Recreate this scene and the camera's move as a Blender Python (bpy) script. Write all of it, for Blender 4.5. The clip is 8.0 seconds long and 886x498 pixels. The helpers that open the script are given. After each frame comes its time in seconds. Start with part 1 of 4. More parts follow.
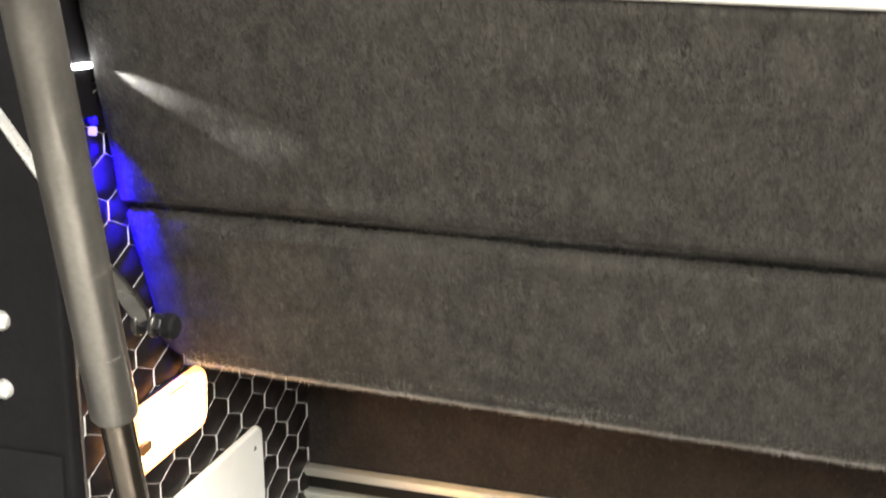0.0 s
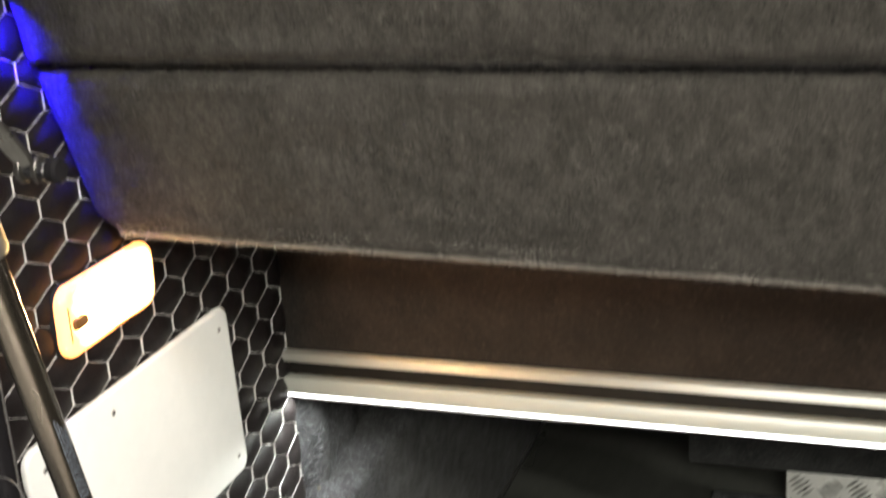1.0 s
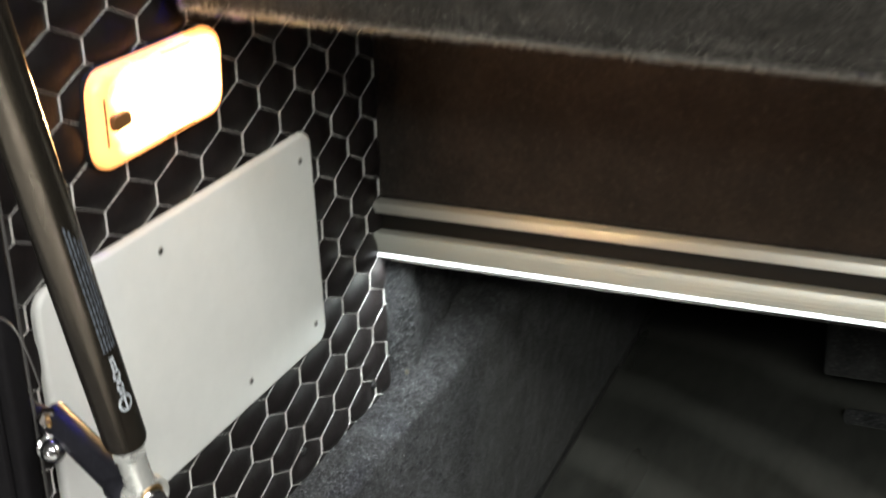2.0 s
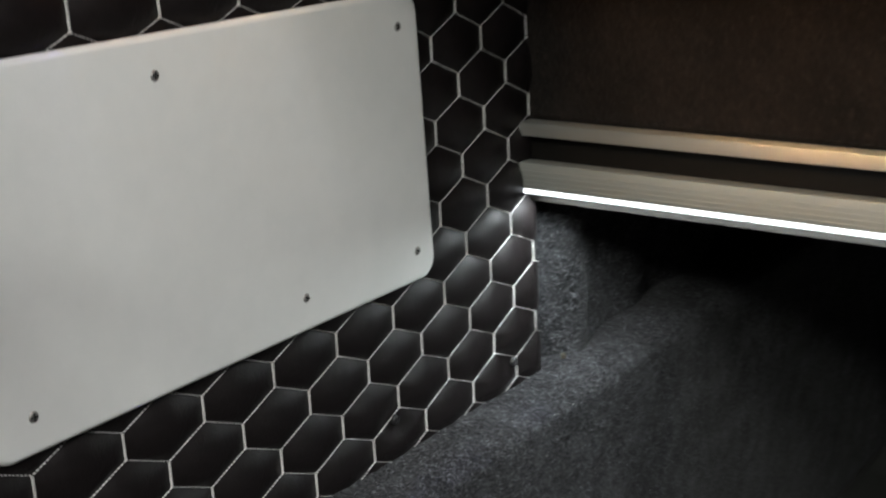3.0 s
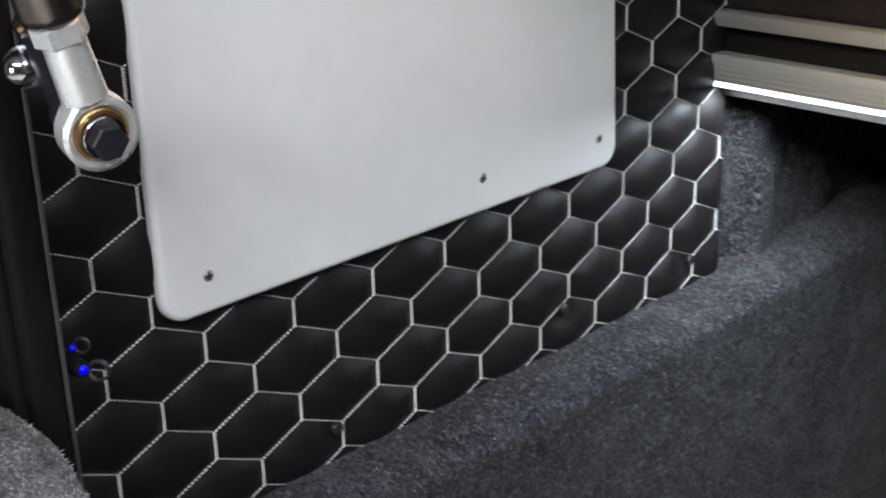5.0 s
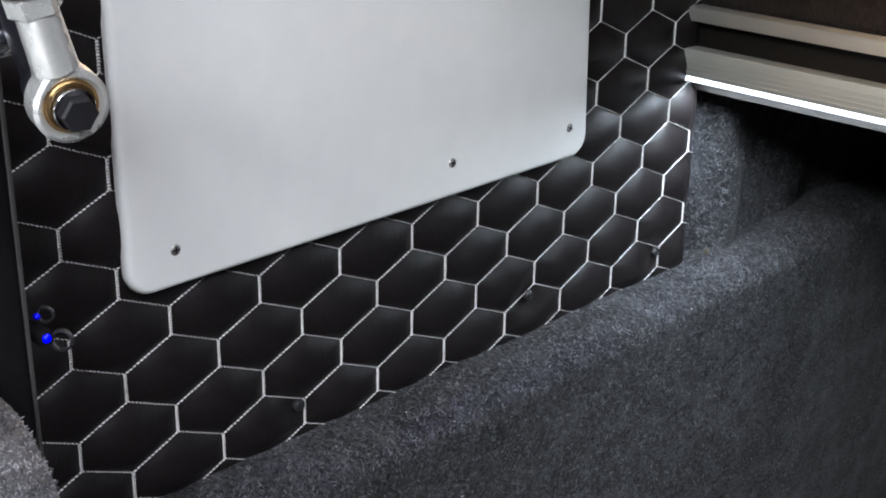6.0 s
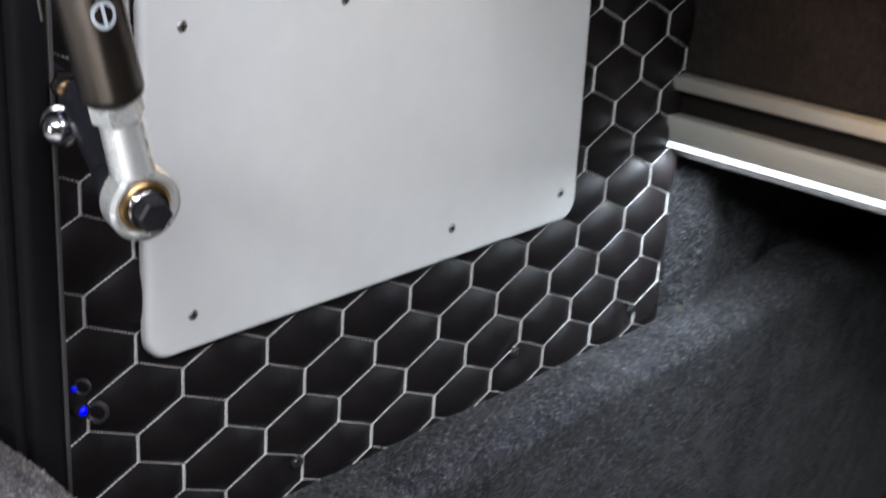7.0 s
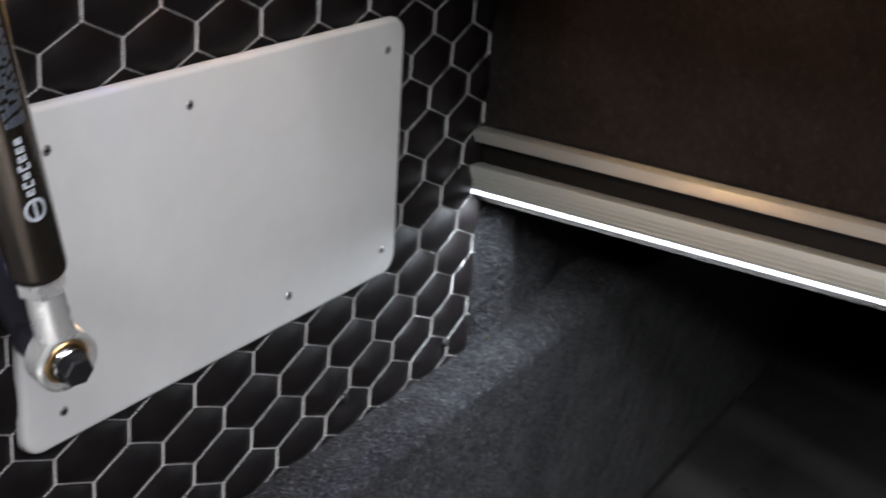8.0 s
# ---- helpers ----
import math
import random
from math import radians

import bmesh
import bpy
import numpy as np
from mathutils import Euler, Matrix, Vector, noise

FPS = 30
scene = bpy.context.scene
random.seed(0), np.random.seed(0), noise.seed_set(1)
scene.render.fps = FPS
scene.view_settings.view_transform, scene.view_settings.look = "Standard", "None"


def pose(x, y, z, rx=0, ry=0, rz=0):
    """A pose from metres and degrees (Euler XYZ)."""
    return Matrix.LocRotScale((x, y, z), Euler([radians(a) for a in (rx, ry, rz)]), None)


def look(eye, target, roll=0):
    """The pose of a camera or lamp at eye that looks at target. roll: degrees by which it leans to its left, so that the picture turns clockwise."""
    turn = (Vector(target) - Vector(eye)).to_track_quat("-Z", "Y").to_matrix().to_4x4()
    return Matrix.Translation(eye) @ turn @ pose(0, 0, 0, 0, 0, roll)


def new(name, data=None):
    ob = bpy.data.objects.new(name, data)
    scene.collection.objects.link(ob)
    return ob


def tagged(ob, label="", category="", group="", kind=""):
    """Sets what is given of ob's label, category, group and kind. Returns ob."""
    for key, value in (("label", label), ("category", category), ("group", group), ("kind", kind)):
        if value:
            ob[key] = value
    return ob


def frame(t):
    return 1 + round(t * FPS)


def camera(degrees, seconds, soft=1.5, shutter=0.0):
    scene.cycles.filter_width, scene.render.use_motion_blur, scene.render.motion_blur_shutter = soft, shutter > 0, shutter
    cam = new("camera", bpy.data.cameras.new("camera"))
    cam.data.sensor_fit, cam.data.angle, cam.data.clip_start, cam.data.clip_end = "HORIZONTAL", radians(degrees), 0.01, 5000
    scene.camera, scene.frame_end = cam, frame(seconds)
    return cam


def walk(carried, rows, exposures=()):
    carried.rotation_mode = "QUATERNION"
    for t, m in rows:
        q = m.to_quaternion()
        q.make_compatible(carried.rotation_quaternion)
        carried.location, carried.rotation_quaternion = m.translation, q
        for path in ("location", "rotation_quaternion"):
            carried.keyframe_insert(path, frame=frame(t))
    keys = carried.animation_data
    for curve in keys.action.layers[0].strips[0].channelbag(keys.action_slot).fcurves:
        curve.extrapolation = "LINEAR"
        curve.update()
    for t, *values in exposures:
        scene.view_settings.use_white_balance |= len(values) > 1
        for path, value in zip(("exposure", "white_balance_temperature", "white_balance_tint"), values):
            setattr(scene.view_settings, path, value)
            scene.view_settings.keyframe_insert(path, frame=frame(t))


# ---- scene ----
# The open boot of a car: quilted side panel with a cover plate and a lamp, a gas strut,
# the felt-lined lid above, an aluminium rail with a light strip, carpet below.
# x runs to the right along the rail, y into the boot, z up; the quilted panel lies in x = 0.

# ---------------------------------------------------------------- camera
cam = camera(37.09, 8.0, soft=1.85, shutter=0.5)


def shot(t, x, y, z, yaw, pitch, roll):
    return t, pose(x, y, z, 90 + pitch, 0, yaw) @ pose(0, 0, 0, 0, 0, roll)


walk(cam, [shot(*row) for row in (
    (0.0, 0.5036, -0.7634, 0.6765, 17.08, -15.81, 0.27),
    (0.5, 0.5477, -0.7507, 0.6488, 18.95, -17.01, -2.72),
    (1.0, 0.5811, -0.7088, 0.5944, 20.03, -18.39, -4.27),
    (1.2, 0.5681, -0.6745, 0.5711, 21.29, -20.17, -5.39),
    (1.5, 0.5252, -0.6142, 0.5507, 21.39, -21.76, -4.58),
    (2.0, 0.4410, -0.5112, 0.4591, 22.91, -22.45, -1.78),
    (2.2, 0.4318, -0.4685, 0.4151, 25.06, -21.48, -1.17),
    (3.3, 0.4648, -0.2801, 0.2306, 40.73, -15.67, -3.49),
    (3.5, 0.4650, -0.2786, 0.2334, 43.09, -16.94, -3.87),
    (4.0, 0.4450, -0.2845, 0.2356, 47.29, -17.99, -4.26),
    (4.5, 0.4423, -0.2824, 0.2307, 46.50, -19.67, -2.76),
    (5.0, 0.4503, -0.2975, 0.2423, 45.22, -20.70, -1.79),
    (5.2, 0.4468, -0.3005, 0.2491, 43.61, -21.39, -0.61),
    (6.3, 0.4589, -0.2989, 0.2437, 44.20, -21.37, 1.00),
    (6.5, 0.4446, -0.3041, 0.2438, 44.21, -21.20, 0.94),
    (7.0, 0.4336, -0.3316, 0.2758, 40.57, -20.86, 3.77),
    (7.5, 0.4221, -0.3737, 0.3136, 34.91, -20.27, 4.85),
    (8.0, 0.4229, -0.3863, 0.3435, 29.56, -21.41, 4.50),
)], exposures=(
    (0.0, 1.65, 6900, 13), (0.6, 1.6, 6950, 13), (1.2, 1.25, 6900, 11), (1.6, 0.9, 6750, 9.5), (2.2, 0.6, 6450, 9.5), (3.3, -0.03, 6300, 13.5), (3.9, 0.18, 6080, 15.5), (4.5, 0.43, 5980, 16), (6.3, 0.6, 5830, 16), (7.0, 0.5, 5900, 17), (8.0, 0.15, 6050, 19),
))

# ---------------------------------------------------------------- world and large lights
world = bpy.data.worlds.new("garage_air")
scene.world = world
world.use_nodes = True
world.node_tree.nodes["Background"].inputs[0].default_value = (0.80, 0.86, 1.0, 1)
world.node_tree.nodes["Background"].inputs[1].default_value = 0.05


def area_lamp(name, eye, target, size_x, size_y, watts, colour):
    data = bpy.data.lights.new(name, "AREA")
    data.shape, data.size, data.size_y, data.energy, data.color = "RECTANGLE", size_x, size_y, watts, colour
    ob = new(name, data)
    ob.matrix_world = look(eye, target)
    return ob


# three fittings of the garage, behind the open boot and to its side
area_lamp("garage_tube", (1.10, -2.7, 1.70), (0.50, 0.1, 0.30), 1.3, 0.30, 37, (0.97, 1.0, 0.90))
# low soft fill added far behind the boot; the garage has no door there
area_lamp("low_fill", (0.05, -4.35, 0.00), (0.05, 0.0, 0.20), 0.9, 1.2, 34, (1.0, 0.98, 0.94))
area_lamp("side_fitting", (1.85, -1.95, 1.97), (0.0, 0.0, 0.20), 0.8, 0.5, 42, (0.98, 0.99, 0.91))
area_lamp("far_fitting", (2.0, -0.50, 1.97), (0.0, 0.0, 0.20), 1.3, 0.7, 54, (1.0, 0.97, 0.92))

# ---------------------------------------------------------------- materials


def material(name, colour, rough=0.5, metal=0.0, second=None, scale=30.0, bump=0.0, bump_scale=200.0, mix_low=0.35, mix_high=0.65,
             stretch=(1, 1, 1), sheen=0.0, coat=0.0, rough_vary=0.0, spec=0.5):
    """A surface whose colour wanders between two tones at two scales, with a fine relief."""
    m = bpy.data.materials.new(name)
    m.use_nodes = True
    nodes, links = m.node_tree.nodes, m.node_tree.links
    b = nodes["Principled BSDF"]
    b.inputs["Roughness"].default_value, b.inputs["Metallic"].default_value = rough, metal
    b.inputs["Base Color"].default_value = (*colour, 1)
    b.inputs["Specular IOR Level"].default_value = spec
    b.inputs["Coat Weight"].default_value = coat
    if sheen:
        b.inputs["Sheen Weight"].default_value, b.inputs["Sheen Roughness"].default_value = sheen, 0.6
    co = nodes.new("ShaderNodeTexCoord")
    mp = nodes.new("ShaderNodeMapping")
    mp.inputs["Scale"].default_value = stretch
    links.new(co.outputs["Object"], mp.inputs["Vector"])
    if second:
        coarse, fine = nodes.new("ShaderNodeTexNoise"), nodes.new("ShaderNodeTexNoise")
        coarse.inputs["Scale"].default_value, fine.inputs["Scale"].default_value = scale, scale * 9
        coarse.inputs["Detail"].default_value, fine.inputs["Detail"].default_value = 3, 4
        links.new(mp.outputs[0], coarse.inputs["Vector"])
        links.new(mp.outputs[0], fine.inputs["Vector"])
        both = nodes.new("ShaderNodeMix")
        both.inputs["Factor"].default_value = 0.6
        links.new(coarse.outputs[0], both.inputs[2])
        links.new(fine.outputs[0], both.inputs[3])
        ramp = nodes.new("ShaderNodeMapRange")
        ramp.inputs["From Min"].default_value, ramp.inputs["From Max"].default_value = mix_low, mix_high
        links.new(both.outputs[0], ramp.inputs["Value"])
        mix = nodes.new("ShaderNodeMix")
        mix.data_type = "RGBA"
        mix.inputs[6].default_value, mix.inputs[7].default_value = (*colour, 1), (*second, 1)
        links.new(ramp.outputs[0], mix.inputs[0])
        links.new(mix.outputs[2], b.inputs["Base Color"])
        if rough_vary:
            rr = nodes.new("ShaderNodeMapRange")
            rr.inputs["From Min"].default_value, rr.inputs["From Max"].default_value = 0.3, 0.7
            rr.inputs["To Min"].default_value, rr.inputs["To Max"].default_value = rough - rough_vary, rough + rough_vary
            links.new(coarse.outputs[0], rr.inputs["Value"])
            links.new(rr.outputs[0], b.inputs["Roughness"])
    if bump:
        grain = nodes.new("ShaderNodeTexNoise")
        grain.inputs["Scale"].default_value, grain.inputs["Detail"].default_value = bump_scale, 4
        links.new(mp.outputs[0], grain.inputs["Vector"])
        bm_ = nodes.new("ShaderNodeBump")
        bm_.inputs["Strength"].default_value, bm_.inputs["Distance"].default_value = bump, 0.001
        links.new(grain.outputs[0], bm_.inputs["Height"])
        links.new(bm_.outputs[0], b.inputs["Normal"])
    return m


def felt(name, dark, light, hair, stretch=(1, 1, 1), low=0.36, high=0.64, scale=38, flecks=230, patchy=0.25):
    """Needle felt: mottled fibres of several tones, light flecks, fuzzy relief."""
    m = material(name, dark, 0.95, second=light, scale=scale, bump=0.8, bump_scale=420, mix_low=low, mix_high=high, stretch=stretch, sheen=0.08, spec=0.1)
    nodes, links = m.node_tree.nodes, m.node_tree.links
    b = nodes["Principled BSDF"]
    mp = next(n for n in nodes if n.type == "MAPPING")
    fleck = nodes.new("ShaderNodeTexNoise")
    fleck.inputs["Scale"].default_value, fleck.inputs["Detail"].default_value = flecks, 3
    links.new(mp.outputs[0], fleck.inputs["Vector"])
    cut = nodes.new("ShaderNodeMapRange")
    cut.inputs["From Min"].default_value, cut.inputs["From Max"].default_value = 0.56, 0.82
    links.new(fleck.outputs[0], cut.inputs["Value"])
    worn = nodes.new("ShaderNodeTexNoise")
    worn.inputs["Scale"].default_value, worn.inputs["Detail"].default_value = 26, 5
    links.new(mp.outputs[0], worn.inputs["Vector"])
    tone = nodes.new("ShaderNodeMapRange")
    tone.inputs["From Min"].default_value, tone.inputs["From Max"].default_value = 0.34, 0.66
    tone.inputs["To Min"].default_value, tone.inputs["To Max"].default_value = 1 - patchy, 1 + patchy
    links.new(worn.outputs[0], tone.inputs["Value"])
    shade = nodes.new("ShaderNodeVectorMath")
    shade.operation = "SCALE"
    links.new(b.inputs["Base Color"].links[0].from_socket, shade.inputs[0])
    links.new(tone.outputs[0], shade.inputs["Scale"])
    base = shade.outputs[0]
    mix = nodes.new("ShaderNodeMix")
    mix.data_type = "RGBA"
    mix.inputs[7].default_value = (*hair, 1)
    links.new(cut.outputs[0], mix.inputs[0])
    links.new(base, mix.inputs[6])
    links.new(mix.outputs[2], b.inputs["Base Color"])
    return m


def pile_material(name, dark, light, scale=55, patchy=0.4, upright=1.0):
    """Loose fibres whose tone differs from one to the next."""
    m = bpy.data.materials.new(name)
    m.use_nodes = True
    nodes, links = m.node_tree.nodes, m.node_tree.links
    b = nodes["Principled BSDF"]
    b.inputs["Roughness"].default_value, b.inputs["Specular IOR Level"].default_value = 0.9, 0.15
    each = nodes.new("ShaderNodeNewGeometry")
    power = nodes.new("ShaderNodeMath")
    power.operation = "POWER"
    power.inputs[1].default_value = 2.2
    links.new(each.outputs["Random Per Island"], power.inputs[0])
    mix = nodes.new("ShaderNodeMix")
    mix.data_type = "RGBA"
    mix.inputs[6].default_value, mix.inputs[7].default_value = (*dark, 1), (*light, 1)
    links.new(power.outputs[0], mix.inputs[0])
    # patches worn lighter and darker
    place = nodes.new("ShaderNodeTexCoord")
    stretched = nodes.new("ShaderNodeMapping")
    stretched.inputs["Scale"].default_value = (1, 1, upright)
    links.new(place.outputs["Object"], stretched.inputs["Vector"])
    worn = nodes.new("ShaderNodeTexNoise")
    worn.inputs["Scale"].default_value, worn.inputs["Detail"].default_value = scale, 5
    worn.inputs["Roughness"].default_value = 0.65
    links.new(stretched.outputs[0], worn.inputs["Vector"])
    tone = nodes.new("ShaderNodeMapRange")
    tone.inputs["From Min"].default_value, tone.inputs["From Max"].default_value = 0.34, 0.66
    tone.inputs["To Min"].default_value, tone.inputs["To Max"].default_value = 1 - patchy, 1 + patchy
    links.new(worn.outputs[0], tone.inputs["Value"])
    shade = nodes.new("ShaderNodeVectorMath")
    shade.operation = "SCALE"
    links.new(mix.outputs[2], shade.inputs[0])
    links.new(tone.outputs[0], shade.inputs["Scale"])
    links.new(shade.outputs[0], b.inputs["Base Color"])
    return m


def glow(name, colour, strength):
    m = bpy.data.materials.new(name)
    m.use_nodes = True
    b = m.node_tree.nodes["Principled BSDF"]
    b.inputs["Base Color"].default_value = (*[min(1, c * 0.8) for c in colour], 1)
    b.inputs["Emission Color"].default_value, b.inputs["Emission Strength"].default_value = (*colour, 1), strength
    return m


LID_FELT = felt("lid_felt", (0.020, 0.0183, 0.0167), (0.064, 0.0585, 0.0525), (0.105, 0.097, 0.088), stretch=(1, 1, 0.32), low=0.40, high=0.62, scale=50, flecks=260)
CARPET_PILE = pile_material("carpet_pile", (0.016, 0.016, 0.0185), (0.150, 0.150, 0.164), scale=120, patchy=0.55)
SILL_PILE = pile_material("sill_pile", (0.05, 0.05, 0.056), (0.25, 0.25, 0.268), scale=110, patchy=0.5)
LID_PILE = pile_material("lid_pile", (0.0415, 0.0380, 0.0345), (0.0715, 0.0657, 0.0598), scale=95, patchy=0.34, upright=0.45)
# far paler than the lid's felt: backlit glow of edge fibres, put into colour
LIT_FIBRE = material("lit_felt_fibres", (0.29, 0.271, 0.247), 0.8, second=(0.15, 0.14, 0.128), scale=40)
WALL_FELT = felt("wall_felt", (0.0068, 0.0047, 0.0037), (0.0155, 0.0110, 0.0090), (0.025, 0.0185, 0.0155), stretch=(1, 1, 0.7))
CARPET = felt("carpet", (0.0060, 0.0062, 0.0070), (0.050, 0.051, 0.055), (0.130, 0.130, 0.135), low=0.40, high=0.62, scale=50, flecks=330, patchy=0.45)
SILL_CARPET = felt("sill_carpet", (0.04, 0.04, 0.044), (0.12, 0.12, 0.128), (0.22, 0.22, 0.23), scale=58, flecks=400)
VINYL = material("black_vinyl", (0.0078, 0.0061, 0.0064), 0.45, second=(0.0118, 0.0095, 0.0099), scale=25, bump=0.25, bump_scale=900, rough_vary=0.06, spec=0.20)
VINYL_BACK = material("vinyl_backing", (0.012, 0.011, 0.012), 0.6, second=(0.02, 0.018, 0.02), scale=40)
wrinkle = VINYL.node_tree.nodes.new("ShaderNodeTexNoise")
wrinkle.inputs["Scale"].default_value, wrinkle.inputs["Detail"].default_value, wrinkle.inputs["Distortion"].default_value = 75, 3, 1.2
wrinkle_bump = VINYL.node_tree.nodes.new("ShaderNodeBump")
wrinkle_bump.inputs["Strength"].default_value, wrinkle_bump.inputs["Distance"].default_value = 0.22, 0.0012
VINYL.node_tree.links.new(next(n for n in VINYL.node_tree.nodes if n.type == "MAPPING").outputs[0], wrinkle.inputs["Vector"])
VINYL.node_tree.links.new(wrinkle.outputs[0], wrinkle_bump.inputs["Height"])
grain_bump = next(n for n in VINYL.node_tree.nodes if n.type == "BUMP" and n != wrinkle_bump)
VINYL.node_tree.links.new(wrinkle_bump.outputs[0], grain_bump.inputs["Normal"])
THREAD = material("white_thread", (0.60, 0.59, 0.58), 0.8, second=(0.82, 0.81, 0.795), scale=300)
PLATE = material("cover_plate_paint", (0.82, 0.835, 0.825), 0.42, second=(0.86, 0.87, 0.86), scale=8, bump=0.04, bump_scale=500, rough_vary=0.05)
SCREW = material("screw_steel", (0.40, 0.395, 0.385), 0.36, 0.85, second=(0.55, 0.54, 0.53), scale=500)
DARK = material("dark_recess", (0.01, 0.01, 0.01), 0.8)
ALU = material("anodised_aluminium", (0.56, 0.56, 0.52), 0.46, 0.70, second=(0.63, 0.63, 0.585), scale=20, stretch=(0.05, 1, 1), bump=0.04, bump_scale=300)
# brushed lengthwise, so that highlights spread upright
brushed = ALU.node_tree.nodes.new("ShaderNodeTangent")
brushed.direction_type, brushed.uv_map = "UV_MAP", "grain"
ALU.node_tree.nodes["Principled BSDF"].inputs["Anisotropic"].default_value = 0.85
ALU.node_tree.links.new(brushed.outputs[0], ALU.node_tree.nodes["Principled BSDF"].inputs["Tangent"])
CHANNEL = material("black_rail_channel", (0.007, 0.0062, 0.0055), 0.6, second=(0.010, 0.009, 0.008), scale=60, spec=0.12)
STEEL = material("zinc_plated_steel", (0.86, 0.87, 0.85), 0.28, 0.70, second=(0.76, 0.77, 0.76), scale=60, rough_vary=0.08, bump=0.06, bump_scale=400)
BRASS = material("brass_liner", (0.62, 0.42, 0.20), 0.32, 1.0, second=(0.50, 0.32, 0.14), scale=120)
NUT = material("dark_chrome", (0.34, 0.31, 0.30), 0.16, 1.0, second=(0.18, 0.16, 0.16), scale=160)
BOLT = material("bolt_steel", (0.70, 0.70, 0.71), 0.15, 1.0, second=(0.40, 0.40, 0.42), scale=90)
TUBE = material("black_strut_tube", (0.105, 0.090, 0.075), 0.24, 0.92, second=(0.130, 0.112, 0.094), scale=60, stretch=(1, 1, 0.1), rough_vary=0.04)
SLEEVE = material("grey_strut_sleeve", (0.30, 0.285, 0.265), 0.36, 0.9, second=(0.25, 0.24, 0.22), scale=35, rough_vary=0.08, bump=0.08, bump_scale=250)
PRINT = material("white_print", (0.50, 0.54, 0.59), 0.6, second=(0.36, 0.39, 0.43), scale=500)
PRINT_DIM = material("grey_print", (0.075, 0.088, 0.11), 0.6)
JAMB = material("black_jamb_plastic", (0.0072, 0.0067, 0.0077), 0.6, second=(0.0098, 0.0092, 0.0104), scale=30, bump=0.15, bump_scale=700, spec=0.04)
AMBER = material("amber_plastic", (0.16, 0.07, 0.02), 0.45, second=(0.20, 0.09, 0.03), scale=60)
BOLT_HEAD = material("dark_bolt_head", (0.008, 0.008, 0.010), 0.35, 0.2, second=(0.018, 0.018, 0.021), scale=160, rough_vary=0.08)
CLEAR = material("clear_holder_plastic", (0.022, 0.022, 0.026), 0.35, second=(0.014, 0.014, 0.018), scale=60)
DULL = material("dull_steel", (0.115, 0.112, 0.107), 0.34, 0.9, second=(0.080, 0.077, 0.073), scale=90, rough_vary=0.08)
EDGE = material("grey_edge_line", (0.065, 0.062, 0.062), 0.28, second=(0.045, 0.043, 0.043), scale=80)
BRACKET = material("dark_bracket_steel", (0.042, 0.042, 0.056), 0.34, 0.7, second=(0.030, 0.030, 0.040), scale=80)
WHITE_PAINT = material("white_lid_paint", (0.80, 0.80, 0.78), 0.35, second=(0.76, 0.76, 0.74), scale=10, coat=0.3)
GLOSS_PAINT = material("white_reflector_gloss", (0.80, 0.80, 0.78), 0.12, second=(0.76, 0.76, 0.74), scale=10, coat=1.0)
BOARD = material("black_floor_board", (0.046, 0.047, 0.043), 0.34, second=(0.080, 0.081, 0.075), scale=7, stretch=(1, 0.3, 1), bump=0.1, bump_scale=150, rough_vary=0.1)
# arcs rubbed into the board where loads were swung over it
arcs = BOARD.node_tree.nodes.new("ShaderNodeTexWave")
arcs.wave_type, arcs.rings_direction = "RINGS", "Z"
arcs.inputs["Scale"].default_value, arcs.inputs["Distortion"].default_value, arcs.inputs["Detail"].default_value = 1.7, 3.0, 4
arcs_at = BOARD.node_tree.nodes.new("ShaderNodeMapping")
arcs_at.inputs["Location"].default_value = (0.15, -0.25, 0)
arcs_mix = BOARD.node_tree.nodes.new("ShaderNodeMix")
arcs_mix.data_type, arcs_mix.blend_type = "RGBA", "ADD"
arcs_mix.inputs[7].default_value = (0.055, 0.055, 0.052, 1)
rubbed = BOARD.node_tree.nodes.new("ShaderNodeMapRange")
rubbed.inputs["From Min"].default_value, rubbed.inputs["From Max"].default_value = 0.55, 1.0
BOARD.node_tree.links.new(BOARD.node_tree.nodes["Texture Coordinate"].outputs["Object"], arcs_at.inputs["Vector"])
BOARD.node_tree.links.new(arcs_at.outputs[0], arcs.inputs["Vector"])
BOARD.node_tree.links.new(arcs.outputs["Fac"], rubbed.inputs["Value"])
BOARD.node_tree.links.new(rubbed.outputs[0], arcs_mix.inputs[0])
BOARD.node_tree.links.new(BOARD.node_tree.nodes["Principled BSDF"].inputs["Base Color"].links[0].from_socket, arcs_mix.inputs[6])
BOARD.node_tree.links.new(arcs_mix.outputs[2], BOARD.node_tree.nodes["Principled BSDF"].inputs["Base Color"])
TREAD = material("chequer_aluminium", (0.86, 0.86, 0.85), 0.36, 0.4, second=(0.72, 0.72, 0.71), scale=60, rough_vary=0.1, bump=0.1, bump_scale=300)
# bars coloured darker than the plate for the dark surroundings they mirror
TREAD_BAR = material("dark_reflecting_tread_bar", (0.30, 0.30, 0.295), 0.32, 0.8, second=(0.42, 0.42, 0.41), scale=90, rough_vary=0.1)
GLUE = material("dried_glue", (0.085, 0.075, 0.055), 0.6, second=(0.06, 0.052, 0.038), scale=300)
ALU_PLAIN = material("satin_aluminium", (0.47, 0.485, 0.45), 0.42, 0.55, second=(0.53, 0.545, 0.505), scale=20, stretch=(0.05, 1, 1), bump=0.05, bump_scale=300)
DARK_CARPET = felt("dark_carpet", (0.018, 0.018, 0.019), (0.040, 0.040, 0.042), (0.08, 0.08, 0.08))
